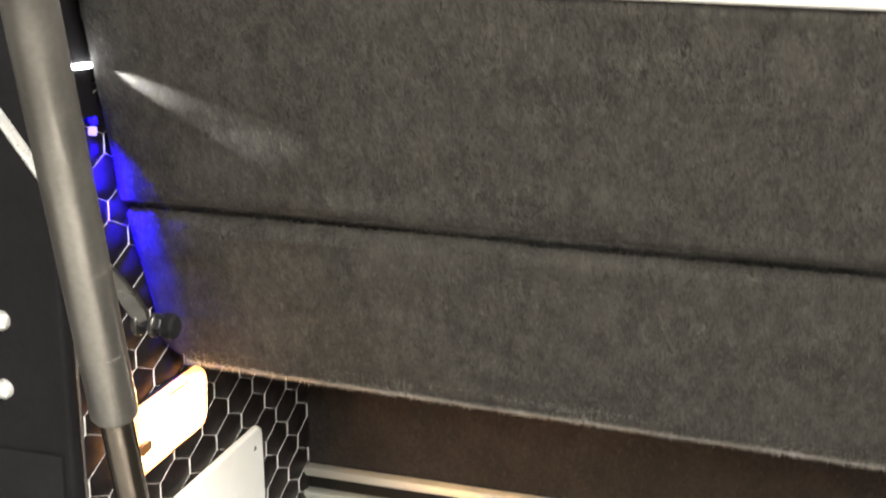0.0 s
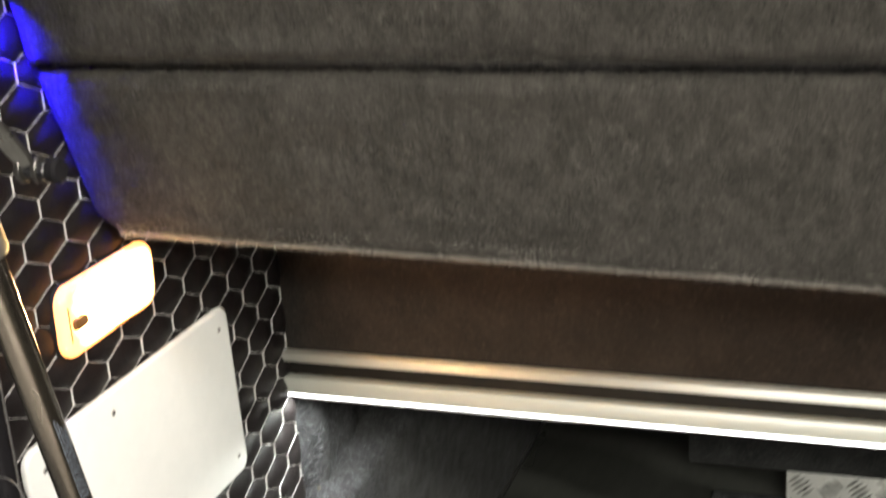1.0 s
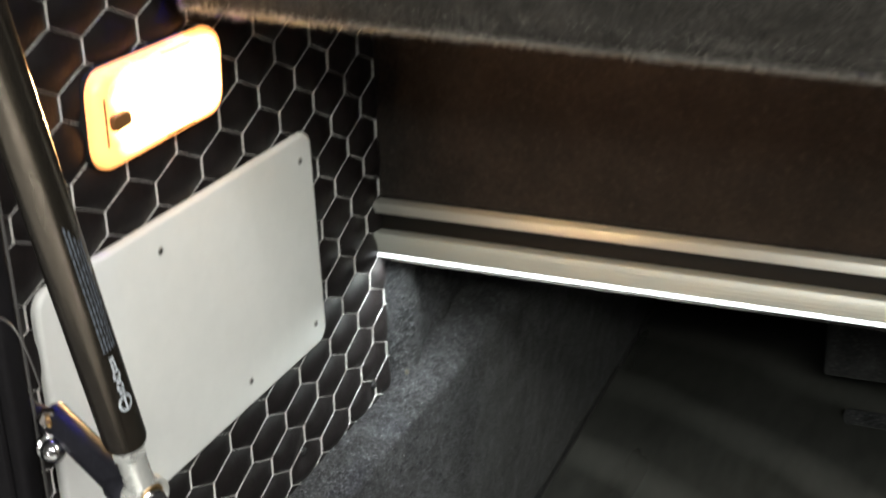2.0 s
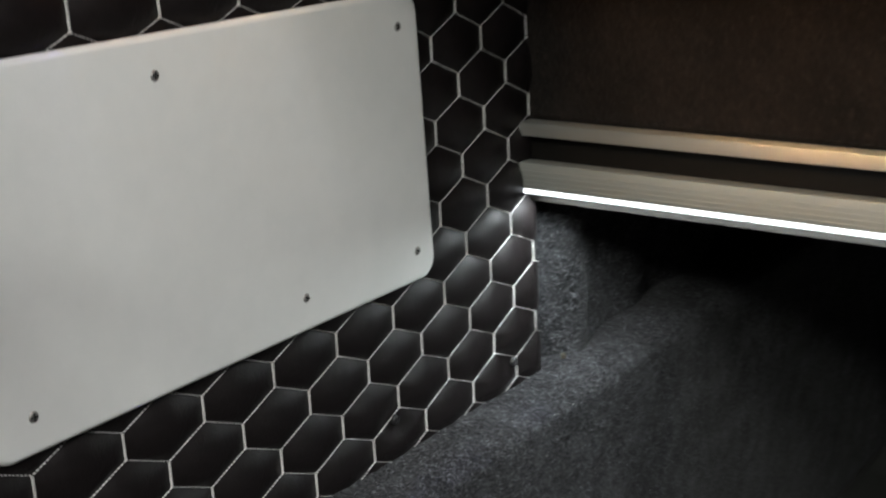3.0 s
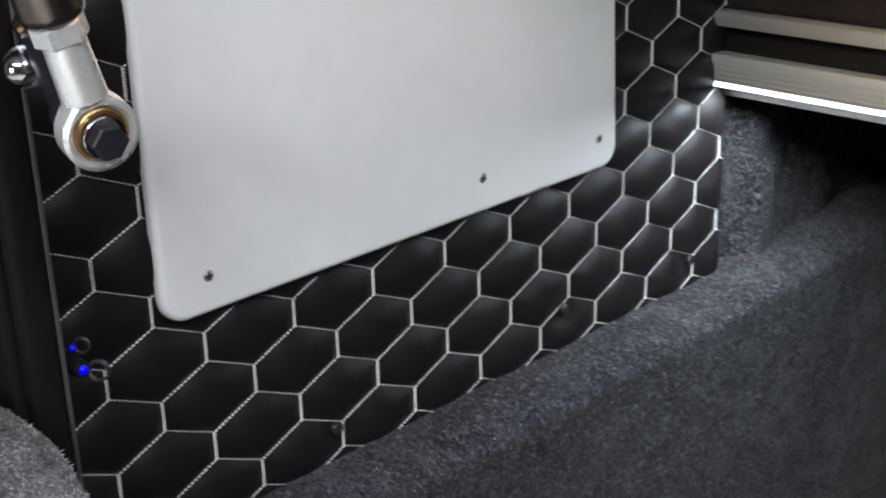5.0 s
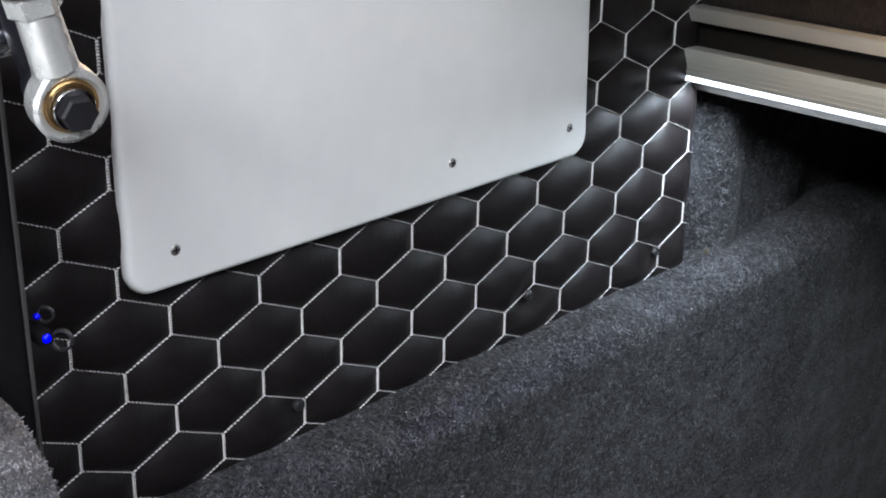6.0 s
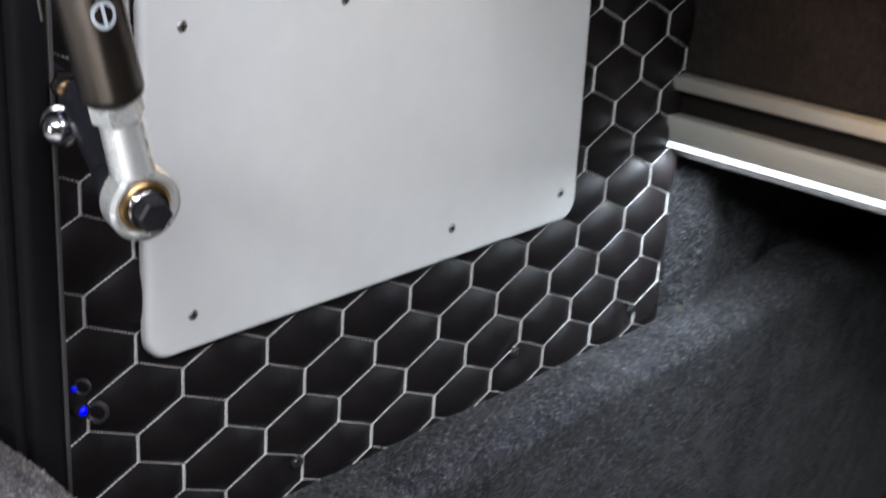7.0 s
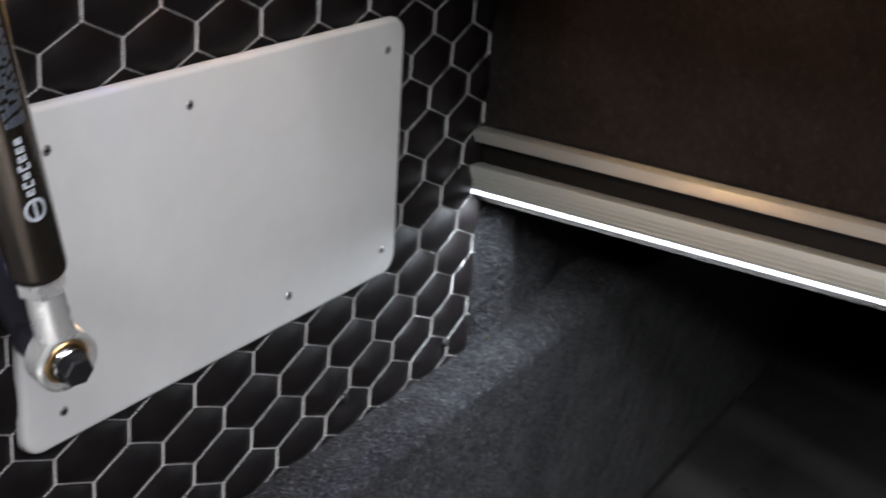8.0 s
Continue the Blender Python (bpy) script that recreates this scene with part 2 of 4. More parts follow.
GARAGE = material("garage_plaster", (0.28, 0.275, 0.265), 0.9, second=(0.24, 0.235, 0.225), scale=3, bump=0.2, bump_scale=60)
CONCRETE = material("garage_concrete", (0.10, 0.092, 0.080), 0.85, second=(0.075, 0.069, 0.06), scale=4, bump=0.3, bump_scale=80)


def cover_glow(name, edge, heart, low, high, centre, half):
    """A lit translucent cover: it glows most in front of the bulb and falls off to amber at its rim, unevenly with its ribs."""
    m = glow(name, heart, high)
    nodes, links = m.node_tree.nodes, m.node_tree.links
    b = nodes["Principled BSDF"]
    b.inputs["Roughness"].default_value = 0.22

    def sums(kind, first, second, third=None):
        node = nodes.new("ShaderNodeMath")
        node.operation = kind
        for socket, value in zip(node.inputs, (first, second, third)):
            if value is None:
                continue
            if isinstance(value, (int, float)):
                socket.default_value = value
            else:
                links.new(value, socket)
        return node.outputs[0]

    axes = nodes.new("ShaderNodeSeparateXYZ")
    co = nodes.new("ShaderNodeTexCoord")
    links.new(co.outputs["Object"], axes.inputs[0])
    u = sums("DIVIDE", sums("SUBTRACT", axes.outputs[1], centre[0]), half[0])
    v = sums("DIVIDE", sums("SUBTRACT", axes.outputs[2], centre[1]), half[1])
    ribs = nodes.new("ShaderNodeTexNoise")
    ribs.inputs["Scale"].default_value, ribs.inputs["Detail"].default_value = 45, 3
    stretched = nodes.new("ShaderNodeMapping")
    stretched.inputs["Scale"].default_value = (1, 0.35, 2.2)
    links.new(co.outputs["Object"], stretched.inputs["Vector"])
    links.new(stretched.outputs[0], ribs.inputs["Vector"])
    far = sums("ADD", sums("POWER", sums("ABSOLUTE", u, 0), 5), sums("POWER", sums("ABSOLUTE", v, 0), 4))
    far = sums("ADD", far, sums("MULTIPLY", sums("SUBTRACT", ribs.outputs[0], 0.5), 0.9))
    span = nodes.new("ShaderNodeMapRange")
    span.interpolation_type = "SMOOTHSTEP"
    span.inputs["From Min"].default_value, span.inputs["From Max"].default_value = 0.95, 0.25
    links.new(far, span.inputs["Value"])
    power, mix = nodes.new("ShaderNodeMapRange"), nodes.new("ShaderNodeMix")
    power.inputs["To Min"].default_value, power.inputs["To Max"].default_value = low, high
    mix.data_type = "RGBA"
    mix.inputs[6].default_value, mix.inputs[7].default_value = (*edge, 1), (*heart, 1)
    links.new(span.outputs[0], power.inputs["Value"])
    links.new(span.outputs[0], mix.inputs[0])
    links.new(mix.outputs[2], b.inputs["Emission Color"])
    links.new(power.outputs[0], b.inputs["Emission Strength"])
    return m


LAMP_COVER = cover_glow("lamp_cover_glow", (1.0, 0.37, 0.10), (1.0, 0.58, 0.24), 1.5, 9.0, (0.1060, 0.2590), (0.0600, 0.0265))
LAMP_BULB = glow("lamp_bulb_glow", (1.0, 0.58, 0.24), 340.0)
STRIP_GLOW = glow("strip_glow", (0.92, 0.98, 1.0), 2.4)
WHITE_GLOW = glow("white_lamp_glow", (0.88, 0.95, 1.0), 30.0)
BLUE_GLOW = glow("blue_lamp_glow", (0.0, 0.0, 1.0), 4.0)
VIOLET_GLOW = glow("blue_lamp_core_glow", (0.22, 0.17, 1.0), 1.0)
BLUE_FAINT = glow("faint_blue_lamp_glow", (0.0, 0.0, 1.0), 0.06)
BLUE_DIM = glow("small_blue_lamp_glow", (0.0, 0.0, 1.0), 0.9)

# ---------------------------------------------------------------- mesh helpers


def mesh_of(bm, name, mat, smooth=True, angle=40):
    me = bpy.data.meshes.new(name)
    bm.to_mesh(me)
    bm.free()
    if mat:
        me.materials.append(mat)
    if smooth:
        me.shade_smooth()
        me.set_sharp_from_angle(angle=radians(angle))
    return me


def part(name, bm, mat, parent=None, label="", smooth=True, angle=40):
    ob = new(name, mesh_of(bm, name, mat, smooth, angle))
    if parent:
        ob.parent = parent
    return tagged(ob, label)


def thing(name, place, label, category, group="", kind=""):
    ob = new(name)
    ob.location = place
    bpy.context.view_layer.update()
    return tagged(ob, label, category, group, kind)


def under(ob, parent):
    """Hangs ob, built in world places, under parent, which stands elsewhere."""
    ob.parent = parent
    ob.matrix_parent_inverse = Matrix.Translation(-Vector(parent.location))
    return ob


def box(bm, lo, hi, bevel=0.0, segments=2):
    made = bmesh.ops.create_cube(bm, size=1.0)
    v = made["verts"]
    mid, size = (Vector(lo) + Vector(hi)) / 2, Vector(hi) - Vector(lo)
    for p in v:
        p.co = Vector((p.co[k] * size[k] + mid[k] for k in range(3)))
    if bevel:
        edges = list({e for p in v for e in p.link_edges})
        bmesh.ops.bevel(bm, geom=edges, offset=bevel, segments=segments, affect="EDGES", profile=0.5)
    return bm


def boxed(lo, hi, bevel=0.0, segments=2):
    return box(bmesh.new(), lo, hi, bevel, segments)


def frame_of(a, b):
    """A turn whose z runs from a to b."""
    d = (Vector(b) - Vector(a)).normalized()
    return d.to_track_quat("Z", "Y").to_matrix()


def lathe(bm, a, b, profile, sides=32):
    """Turned solid about the line a to b: rows of (distance along, radius)."""
    turn, a = frame_of(a, b), Vector(a)
    rings = []
    for along, r in profile:
        ring = []
        for k in range(sides):
            w = 2 * math.pi * k / sides
            ring.append(bm.verts.new(a + turn @ Vector((r * math.cos(w), r * math.sin(w), along))))
        rings.append(ring)
    for low, high in zip(rings, rings[1:]):
        for k in range(sides):
            bm.faces.new((low[k], low[(k + 1) % sides], high[(k + 1) % sides], high[k]))
    bm.faces.new(list(reversed(rings[0])))
    bm.faces.new(rings[-1])
    return bm


def turned(a, b, profile, sides=32):
    return lathe(bmesh.new(), a, b, profile, sides)


def ring_solid(centre, axis, outer, inner, half, sides=40, edge=0.0012):
    """A flat ring with rounded edges about an axis."""
    bm = bmesh.new()
    turn, c = frame_of((0, 0, 0), axis), Vector(centre)
    prof = [(inner, -half), (outer - edge, -half), (outer, -half + edge), (outer, half - edge), (outer - edge, half), (inner, half)]
    rings = []
    for r, z in prof:
        rings.append([bm.verts.new(c + turn @ Vector((r * math.cos(2 * math.pi * k / sides), r * math.sin(2 * math.pi * k / sides), z))) for k in range(sides)])
    for low, high in zip(rings, rings[1:] + rings[:1]):
        for k in range(sides):
            bm.faces.new((low[k], low[(k + 1) % sides], high[(k + 1) % sides], high[k]))
    return bm


def prism(bm, outline, x0, x1, bevel=0.0, segments=3):
    """A slab parallel to the quilted panel: outline of (y, z), from x0 to x1, its front edge rounded."""
    back = [bm.verts.new((x0, y, z)) for y, z in outline]
    front = [bm.verts.new((x1, y, z)) for y, z in outline]
    n = len(outline)
    bm.faces.new(list(reversed(back)))
    top = bm.faces.new(front)
    for k in range(n):
        bm.faces.new((back[k], back[(k + 1) % n], front[(k + 1) % n], front[k]))
    bmesh.ops.recalc_face_normals(bm, faces=bm.faces)
    if bevel:
        bmesh.ops.bevel(bm, geom=list(top.edges), offset=bevel, segments=segments, affect="EDGES", profile=0.5)
    return bm


def rounded(corners, radius, steps=6):
    """A polygon of (y, z) with rounded corners."""
    out = []
    n = len(corners)
    for k in range(n):
        p, a, c = Vector(corners[k]), Vector(corners[k - 1]), Vector(corners[(k + 1) % n])
        u, v = (a - p).normalized(), (c - p).normalized()
        half = u.angle(v) / 2
        cut = radius / math.tan(half)
        start, end = p + u * cut, p + v * cut
        mid = p + (u + v).normalized() * (radius / math.sin(half))
        a0 = math.atan2(*(start - mid).yx)
        a1 = math.atan2(*(end - mid).yx)
        turn = (a1 - a0 + math.pi) % (2 * math.pi) - math.pi
        out += [(mid.x + radius * math.cos(a0 + turn * s / steps), mid.y + radius * math.sin(a0 + turn * s / steps)) for s in range(steps + 1)]
    return out


def grid_sheet(rows):
    """A sheet over rows of places."""
    bm = bmesh.new()
    v = [[bm.verts.new(p) for p in row] for row in rows]
    for a, b in zip(v, v[1:]):
        for k in range(len(a) - 1):
            bm.faces.new((a[k], a[k + 1], b[k + 1], b[k]))
    return bm


def pile(rows, count, seed, long, wide, rise, mat, name, label, parent, lean=(0, 0, 0), keep=None):
    """Short fibres that lie in every direction over a sheet of places, as one mesh."""
    rng = np.random.default_rng(seed)
    g = np.array([[tuple(p) for p in row] for row in rows])
    a, b, c = g[:-1, :-1], g[1:, :-1], g[:-1, 1:]
    normal = np.cross(c - a, b - a)
    size = np.linalg.norm(normal, axis=2)
    weight = size.copy()
    if keep:
        weight *= keep(a)
    pick = rng.choice(weight.size, count, p=weight.ravel() / weight.sum())
    j, k = np.unravel_index(pick, weight.shape)
    u, v = rng.random((count, 1)), rng.random((count, 1))
    root = a[j, k] + (b - a)[j, k] * u + (c - a)[j, k] * v
    n = normal[j, k] / size[j, k][:, None]
    way = rng.normal(size=(count, 3)) + np.array(lean)
    way -= n * (way * n).sum(1, keepdims=True)
    way /= np.linalg.norm(way, axis=1, keepdims=True)
    side = np.cross(n, way) * wide / 2
    l = long * rng.uniform(0.35, 1.0, (count, 1))
    bend = np.cross(n, way) * rng.normal(size=(count, 1)) * 0.3
    mid = root + way * l * 0.5 + n * rise * rng.uniform(0.4, 1.0, (count, 1))
    tip = root + (way + bend) * l + n * rise * rng.uniform(0.0, 1.2, (count, 1))
    verts = np.stack([root - side, root + side, mid + side, mid - side, tip], 1).reshape(-1, 3)
    me = bpy.data.meshes.new(name)
    base = np.arange(count)[:, None] * 5
    loops = (base + np.array([0, 1, 2, 3, 3, 2, 4])).ravel()
    me.vertices.add(count * 5)
    me.vertices.foreach_set("co", verts.ravel().astype(np.float32))
    me.loops.add(count * 7)
    me.loops.foreach_set("vertex_index", loops.astype(np.int32))
    me.polygons.add(count * 2)
    me.polygons.foreach_set("loop_start", (np.arange(count)[:, None] * 7 + np.array([0, 4])).ravel().astype(np.int32))
    me.update(calc_edges=True)
    me.validate()
    me.materials.append(mat)
    ob = new(name, me)
    under(ob, parent)
    return tagged(ob, label, kind="stuff")


# ---------------------------------------------------------------- the boot's shell


WALL_END, WALL_FOOT, WALL_TOP = 0.4060, -0.0885, 0.535

wall_left = tagged(part("wall_left", boxed((-0.03, -0.16, WALL_FOOT - 0.02), (-0.001, WALL_END, WALL_TOP)), VINYL_BACK),
                   "black quilted vinyl side panel with white hexagon stitching", "wall", kind="structure")

# felt wall above the rail and behind the lid
wall_back = tagged(part("wall_back", boxed((-0.03, 0.402, 0.080), (1.10, 0.425, 0.74), 0.001), WALL_FELT),
       "dark brown felt-covered rear wall above the rail", "wall", kind="structure")
tagged(part("wall_right", boxed((1.10, -0.20, -0.46), (1.13, 1.62, 0.76)), DARK_CARPET), "dark carpeted far side wall", "wall", kind="structure")
tagged(part("wall_upper_left", boxed((-0.03, -0.16, WALL_TOP), (-0.004, 0.402, 0.76)), JAMB), "black upper side trim", "wall", kind="structure")
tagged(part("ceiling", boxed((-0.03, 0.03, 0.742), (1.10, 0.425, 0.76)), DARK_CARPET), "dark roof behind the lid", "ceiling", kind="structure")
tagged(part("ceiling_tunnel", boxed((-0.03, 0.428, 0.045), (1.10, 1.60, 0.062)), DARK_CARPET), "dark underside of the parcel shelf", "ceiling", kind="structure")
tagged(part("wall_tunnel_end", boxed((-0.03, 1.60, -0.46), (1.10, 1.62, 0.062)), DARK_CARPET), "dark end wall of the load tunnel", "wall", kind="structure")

# carpet: a rounded ledge under the quilted panel that drops steeply, and the tunnel's side past the panel's end


def strip_x(y, z):
    """Upright carpet past the end of the quilted panel: a soft fold, uneven."""
    bulge = 0.006 * math.exp(-((y - 0.450) / 0.022) ** 2) + 0.003 * math.exp(-((y - 0.415) / 0.005) ** 2) - 0.006 * math.exp(-((y - 0.4285) / 0.004) ** 2)
    into = min(1.0, max(0.0, (y - 0.414) / 0.017))
    away = min(1.0, max(0.0, (y - 0.45) / 0.14))
    return -0.021 + 0.021 * into - 0.010 * away + bulge + 0.003 * math.sin(y * 60) * into + (0.004 * noise.noise((y * 25, z * 30, 3)) + 0.0022 * noise.noise((y * 90, z * 80, 8))) * into


def ledge_rows():
    """Out over the ledge below the panel, then steeply down."""
    rows = []
    for j in range(191):
        y = -0.30 + 0.010 * j
        x0 = strip_x(y, -0.085)
        row = [(-0.030, y, -0.085)]
        for k in range(0, 41):
            f = k / 40
            w = min(1.0, f / 0.25)
            x = x0 + (0.034 - x0) * math.sin(w * math.pi / 2) - 0.036 * max(0.0, f - 0.25) / 0.75
            z = -0.0845 - 0.0185 * (1 - math.cos(w * math.pi / 2)) - 0.345 * max(0.0, f - 0.25) / 0.75
            soft = (0.0035 * noise.noise((y * 14, z * 14, 1)) + 0.0016 * noise.noise((y * 60, z * 60, 2))) * min(1.0, 0.15 + f / 0.12)
            row.append((x + soft, y, z + 0.5 * soft))
        rows.append(row)
    return rows


def strip_rows():
    rows = []
    for j in range(241):
        y = 0.400 + (0.002 * j if j < 80 else 0.16 + 0.0065 * (j - 80))
        rows.append([(strip_x(y, z), y, z) for z in (0.0468 - 0.0045 * k for k in range(32))])
    return rows


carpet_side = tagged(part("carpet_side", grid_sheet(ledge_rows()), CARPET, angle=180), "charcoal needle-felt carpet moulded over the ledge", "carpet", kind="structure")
carpet_upright = tagged(part("carpet_upright", grid_sheet(strip_rows()), CARPET, angle=180), "charcoal needle-felt carpet up the side behind the quilted panel", "carpet", kind="structure")
pile([row[1:] for row in ledge_rows()], 170000, 11, 0.0046, 0.00048, 0.0008, CARPET_PILE, "carpet_nap", "grey carpet nap", carpet_side,
     keep=lambda p: np.where(p[..., 1] < -0.16, 0.0, np.where(p[..., 1] < 0.55, 1.0, 0.25)))
pile(strip_rows(), 20000, 12, 0.0042, 0.00048, 0.0007, CARPET_PILE, "carpet_nap", "grey carpet nap", carpet_upright,
     keep=lambda p: np.where(p[..., 1] < 0.62, 1.0, 0.1))
tagged(part("floor", boxed((-0.06, -0.30, -0.47), (1.10, 1.62, -0.445)), DARK_CARPET), "dark carpeted boot floor", "floor", kind="structure")

tagged(part("rear_sill", boxed((0.165, -0.23, -0.95), (1.13, -0.17, -0.075), 0.01), CARPET), "carpeted loading sill across the opening", "sill", kind="structure")
board = part("floor_board", boxed((0.013, -0.16, -0.445), (1.08, 1.50, -0.43), 0.003), BOARD)
part("edge_strip", boxed((0.0120, -0.158, -0.4312), (0.0142, 1.498, -0.4288), 0.0006), EDGE, board, "thin grey metal edge")
tagged(board, "black smooth floor board with a thin grey edge", "board")

# ---------------------------------------------------------------- rail with the light strip


def rail_z(x, z):
    return z - 0.007 * x


def rail_bar(y0, y1, z0, z1, x0=0.001, x1=1.098, bevel=0.0008):
    bm = boxed((x0, y0, z0), (x1, y1, z1), bevel)
    grain = bm.loops.layers.uv.new("grain")
    for f in bm.faces:
        for corner in f.loops:
            corner[grain].uv = (corner.vert.co.z + corner.vert.co.y, corner.vert.co.x)
    for v in bm.verts:
        v.co.z = rail_z(v.co.x, v.co.z)
    return bm


rail = thing("light_rail", (0.5, 0.395, 0.06), "brushed aluminium edge rail with a white light strip under it", "rail")
under(part("channel", rail_bar(0.398, 0.402, 0.048, 0.087), CHANNEL), rail)
under(part("upper_bar", rail_bar(0.3880, 0.401, 0.0800, 0.0885, bevel=0.0004), ALU), rail)
lower = rail_bar(0.3860, 0.3979, 0.0458, 0.0630)
under(part("lower_bar", lower, ALU_PLAIN), rail)
for k in range(4):
    under(part("rib", rail_bar(0.38565, 0.3865, 0.0482 + 0.0031 * k, 0.0489 + 0.0031 * k, bevel=0.0002), ALU_PLAIN), rail)
# unseen lip, added to keep the strip's light off the carpet behind
under(part("lip", rail_bar(0.3967, 0.3990, 0.0352, 0.0458, bevel=0.0005), CHANNEL, label="black lip added behind the light strip to shade the carpet"), rail)
under(part("light_strip", rail_bar(0.3866, 0.3965, 0.0425, 0.0456, bevel=0.001), STRIP_GLOW, label="glowing white light strip"), rail)

# the strip's light, thrown down and forward from its underside
area_lamp("strip_light", (0.55, 0.3900, 0.0405), (0.55, 0.355, -0.25), 1.08, 0.006, 2.6, (0.90, 1.0, 0.97))


def rail_top(rng):
    x = rng.uniform(0.004, 1.05)
    return Vector((x, 0.4025, rail_z(x, 0.0878) + rng.uniform(0.0, 0.004))), Vector((rng.uniform(-0.4, 0.4), -1.0, rng.uniform(-0.5, 0.3))).normalized()


# ---------------------------------------------------------------- lid


def lid_at(x, s):
    """A place on the lid's felt face: s = 0 at the lower edge, 1 at the crease, then on."""
    low = Vector((x, 0.116 + 0.014 * x, 0.304 - 0.038 * x))
    crease = Vector((x, 0.064 + 0.004 * x, 0.440 - 0.010 * x))
    up = Vector((x, 0.000, 0.607 - 0.012 * x))
    return low.lerp(crease, s) if s <= 1 else crease.lerp(up, s - 1)


LID_IN = Vector((0, 0.93, 0.36))


def lid_panel(s0, s1, left0, left1, lift, thick, edge=0.008, corner=0.0):
    """A felt-covered board with soft rounded edges."""
    bm = bmesh.new()
    nx, ns = 60, 24
    rows = []
    span = s1 - s0
    for j in range(-4, ns + 5):
        inside = min(max(j, 0), ns) / ns
        row = []
        for k in range(-4, nx + 1):
            f = min(max(k, 0), nx) / nx
            s = s0 + span * inside
            left = left0 + (left1 - left0) * inside
            if corner:
                left += corner * (1 - math.sqrt(max(0.0, 1 - max(0.0, 1 - inside / 0.16) ** 2)))
            x = left + (1.06 - left) * f
            p = lid_at(x, s)
            # roll over at the edges
            a = max(0, -j, j - ns) / 4 * math.pi / 2
            b = max(0, -k) / 4 * math.pi / 2
            up = (lid_at(x, s1) - lid_at(x, s0)).normalized()
            side = (1 if j > ns else -1) * math.sin(a) * edge if j < 0 or j > ns else 0
            back = max(1 - math.cos(a), 1 - math.cos(b)) * edge
            p = p + up * side - Vector((1, 0, 0)) * math.sin(b) * edge + LID_IN * (back - lift)
            p += LID_IN * 0.0018 * noise.noise((x * 9, s * 6, 5))
            row.append(p)
        rows.append(row)
    lid_rows.append(rows)
    sheet = grid_sheet(rows)
    bmesh.ops.solidify(sheet, geom=list(sheet.faces), thickness=thick)
    bmesh.ops.recalc_face_normals(sheet, faces=sheet.faces)
    return sheet


lid_rows = []
lid = thing("boot_lid", (0.5, 0.05, 0.45), "raised boot lid lined with grey-brown needle felt", "lid")
under(part("lower_lining", lid_panel(0.050, 0.893, 0.0125, 0.0125, 0.001, 0.014, 0.011, corner=0.016), LID_FELT, angle=180), lid)
under(part("upper_lining", lid_panel(1.092, 1.985, 0.0125, 0.026, 0.002, 0.014, 0.011), LID_FELT, angle=180), lid)
bm = bmesh.new()
for s, nxt in ((0.05, 1.0), (1.0, 2.3)):
    vs = [bm.verts.new(lid_at(x, t) + LID_IN * d) for d in (0.019, 0.040) for x, t in ((0.010, s), (1.07, s), (1.07, nxt), (0.010, nxt))]
    for f in ((0, 1, 2, 3), (7, 6, 5, 4), (0, 4, 5, 1), (1, 5, 6, 2), (2, 6, 7, 3), (3, 7, 4, 0)):
        bm.faces.new([vs[k] for k in f])
bmesh.ops.recalc_face_normals(bm, faces=bm.faces)
under(part("lid_shell", bm, DARK_CARPET, smooth=False), lid)
bm = bmesh.new()
vs = [bm.verts.new(lid_at(x, t) + LID_IN * d) for d in (-0.006, 0.030) for x, t in ((0.04, 2.045), (1.07, 2.045), (1.07, 2.7), (0.04, 2.7))]
for f in ((0, 1, 2, 3), (7, 6, 5, 4), (0, 4, 5, 1), (1, 5, 6, 2), (2, 6, 7, 3), (3, 7, 4, 0)):
    bm.faces.new([vs[k] for k in f])
bmesh.ops.recalc_face_normals(bm, faces=bm.faces)
bmesh.ops.bevel(bm, geom=list(bm.edges), offset=0.004, segments=3, affect="EDGES", profile=0.5)
under(part("painted_lip", bm, WHITE_PAINT, label="white painted metal lip"), lid)


for rows in lid_rows:
    pile(rows, 100000, 21, 0.0075, 0.00036, 0.0006, LID_PILE, "felt_nap", "grey-brown felt nap", lid, lean=(0.08, -0.6, 1.5),
         keep=lambda p: np.where(p[..., 0] < 0.70, 1.0, 0.15))


def fuzz(count, seed, place, long, mat, name, label, parent):
    """Loose felt fibres: slender curved slivers that stand off an edge. place(rng) gives a root and a way out."""
    rng = random.Random(seed)
    verts, faces = [], []
    for _ in range(count):
        root, way = place(rng)
        l = long * rng.uniform(0.35, 1.0)
        bend = Vector((rng.uniform(-1, 1), rng.uniform(-1, 1), rng.uniform(-1, 1))) * 0.55
        side = way.cross(Vector((rng.uniform(-1, 1), rng.uniform(-1, 1), rng.uniform(-1, 1)))).normalized() * 0.00013
        mid, tip = root + way * l * 0.5 + bend * l * 0.15, root + way * l + bend * l * 0.6
        b = len(verts)
        verts.extend([root - side, root + side, mid + side * 0.8, mid - side * 0.8, tip])
        faces.extend([(b, b + 1, b + 2, b + 3), (b + 3, b + 2, b + 4)])
    me = bpy.data.meshes.new(name)
    me.from_pydata([tuple(v) for v in verts], [], faces)
    me.materials.append(mat)
    ob = new(name, me)
    under(ob, parent)
    return tagged(ob, label, kind="stuff")


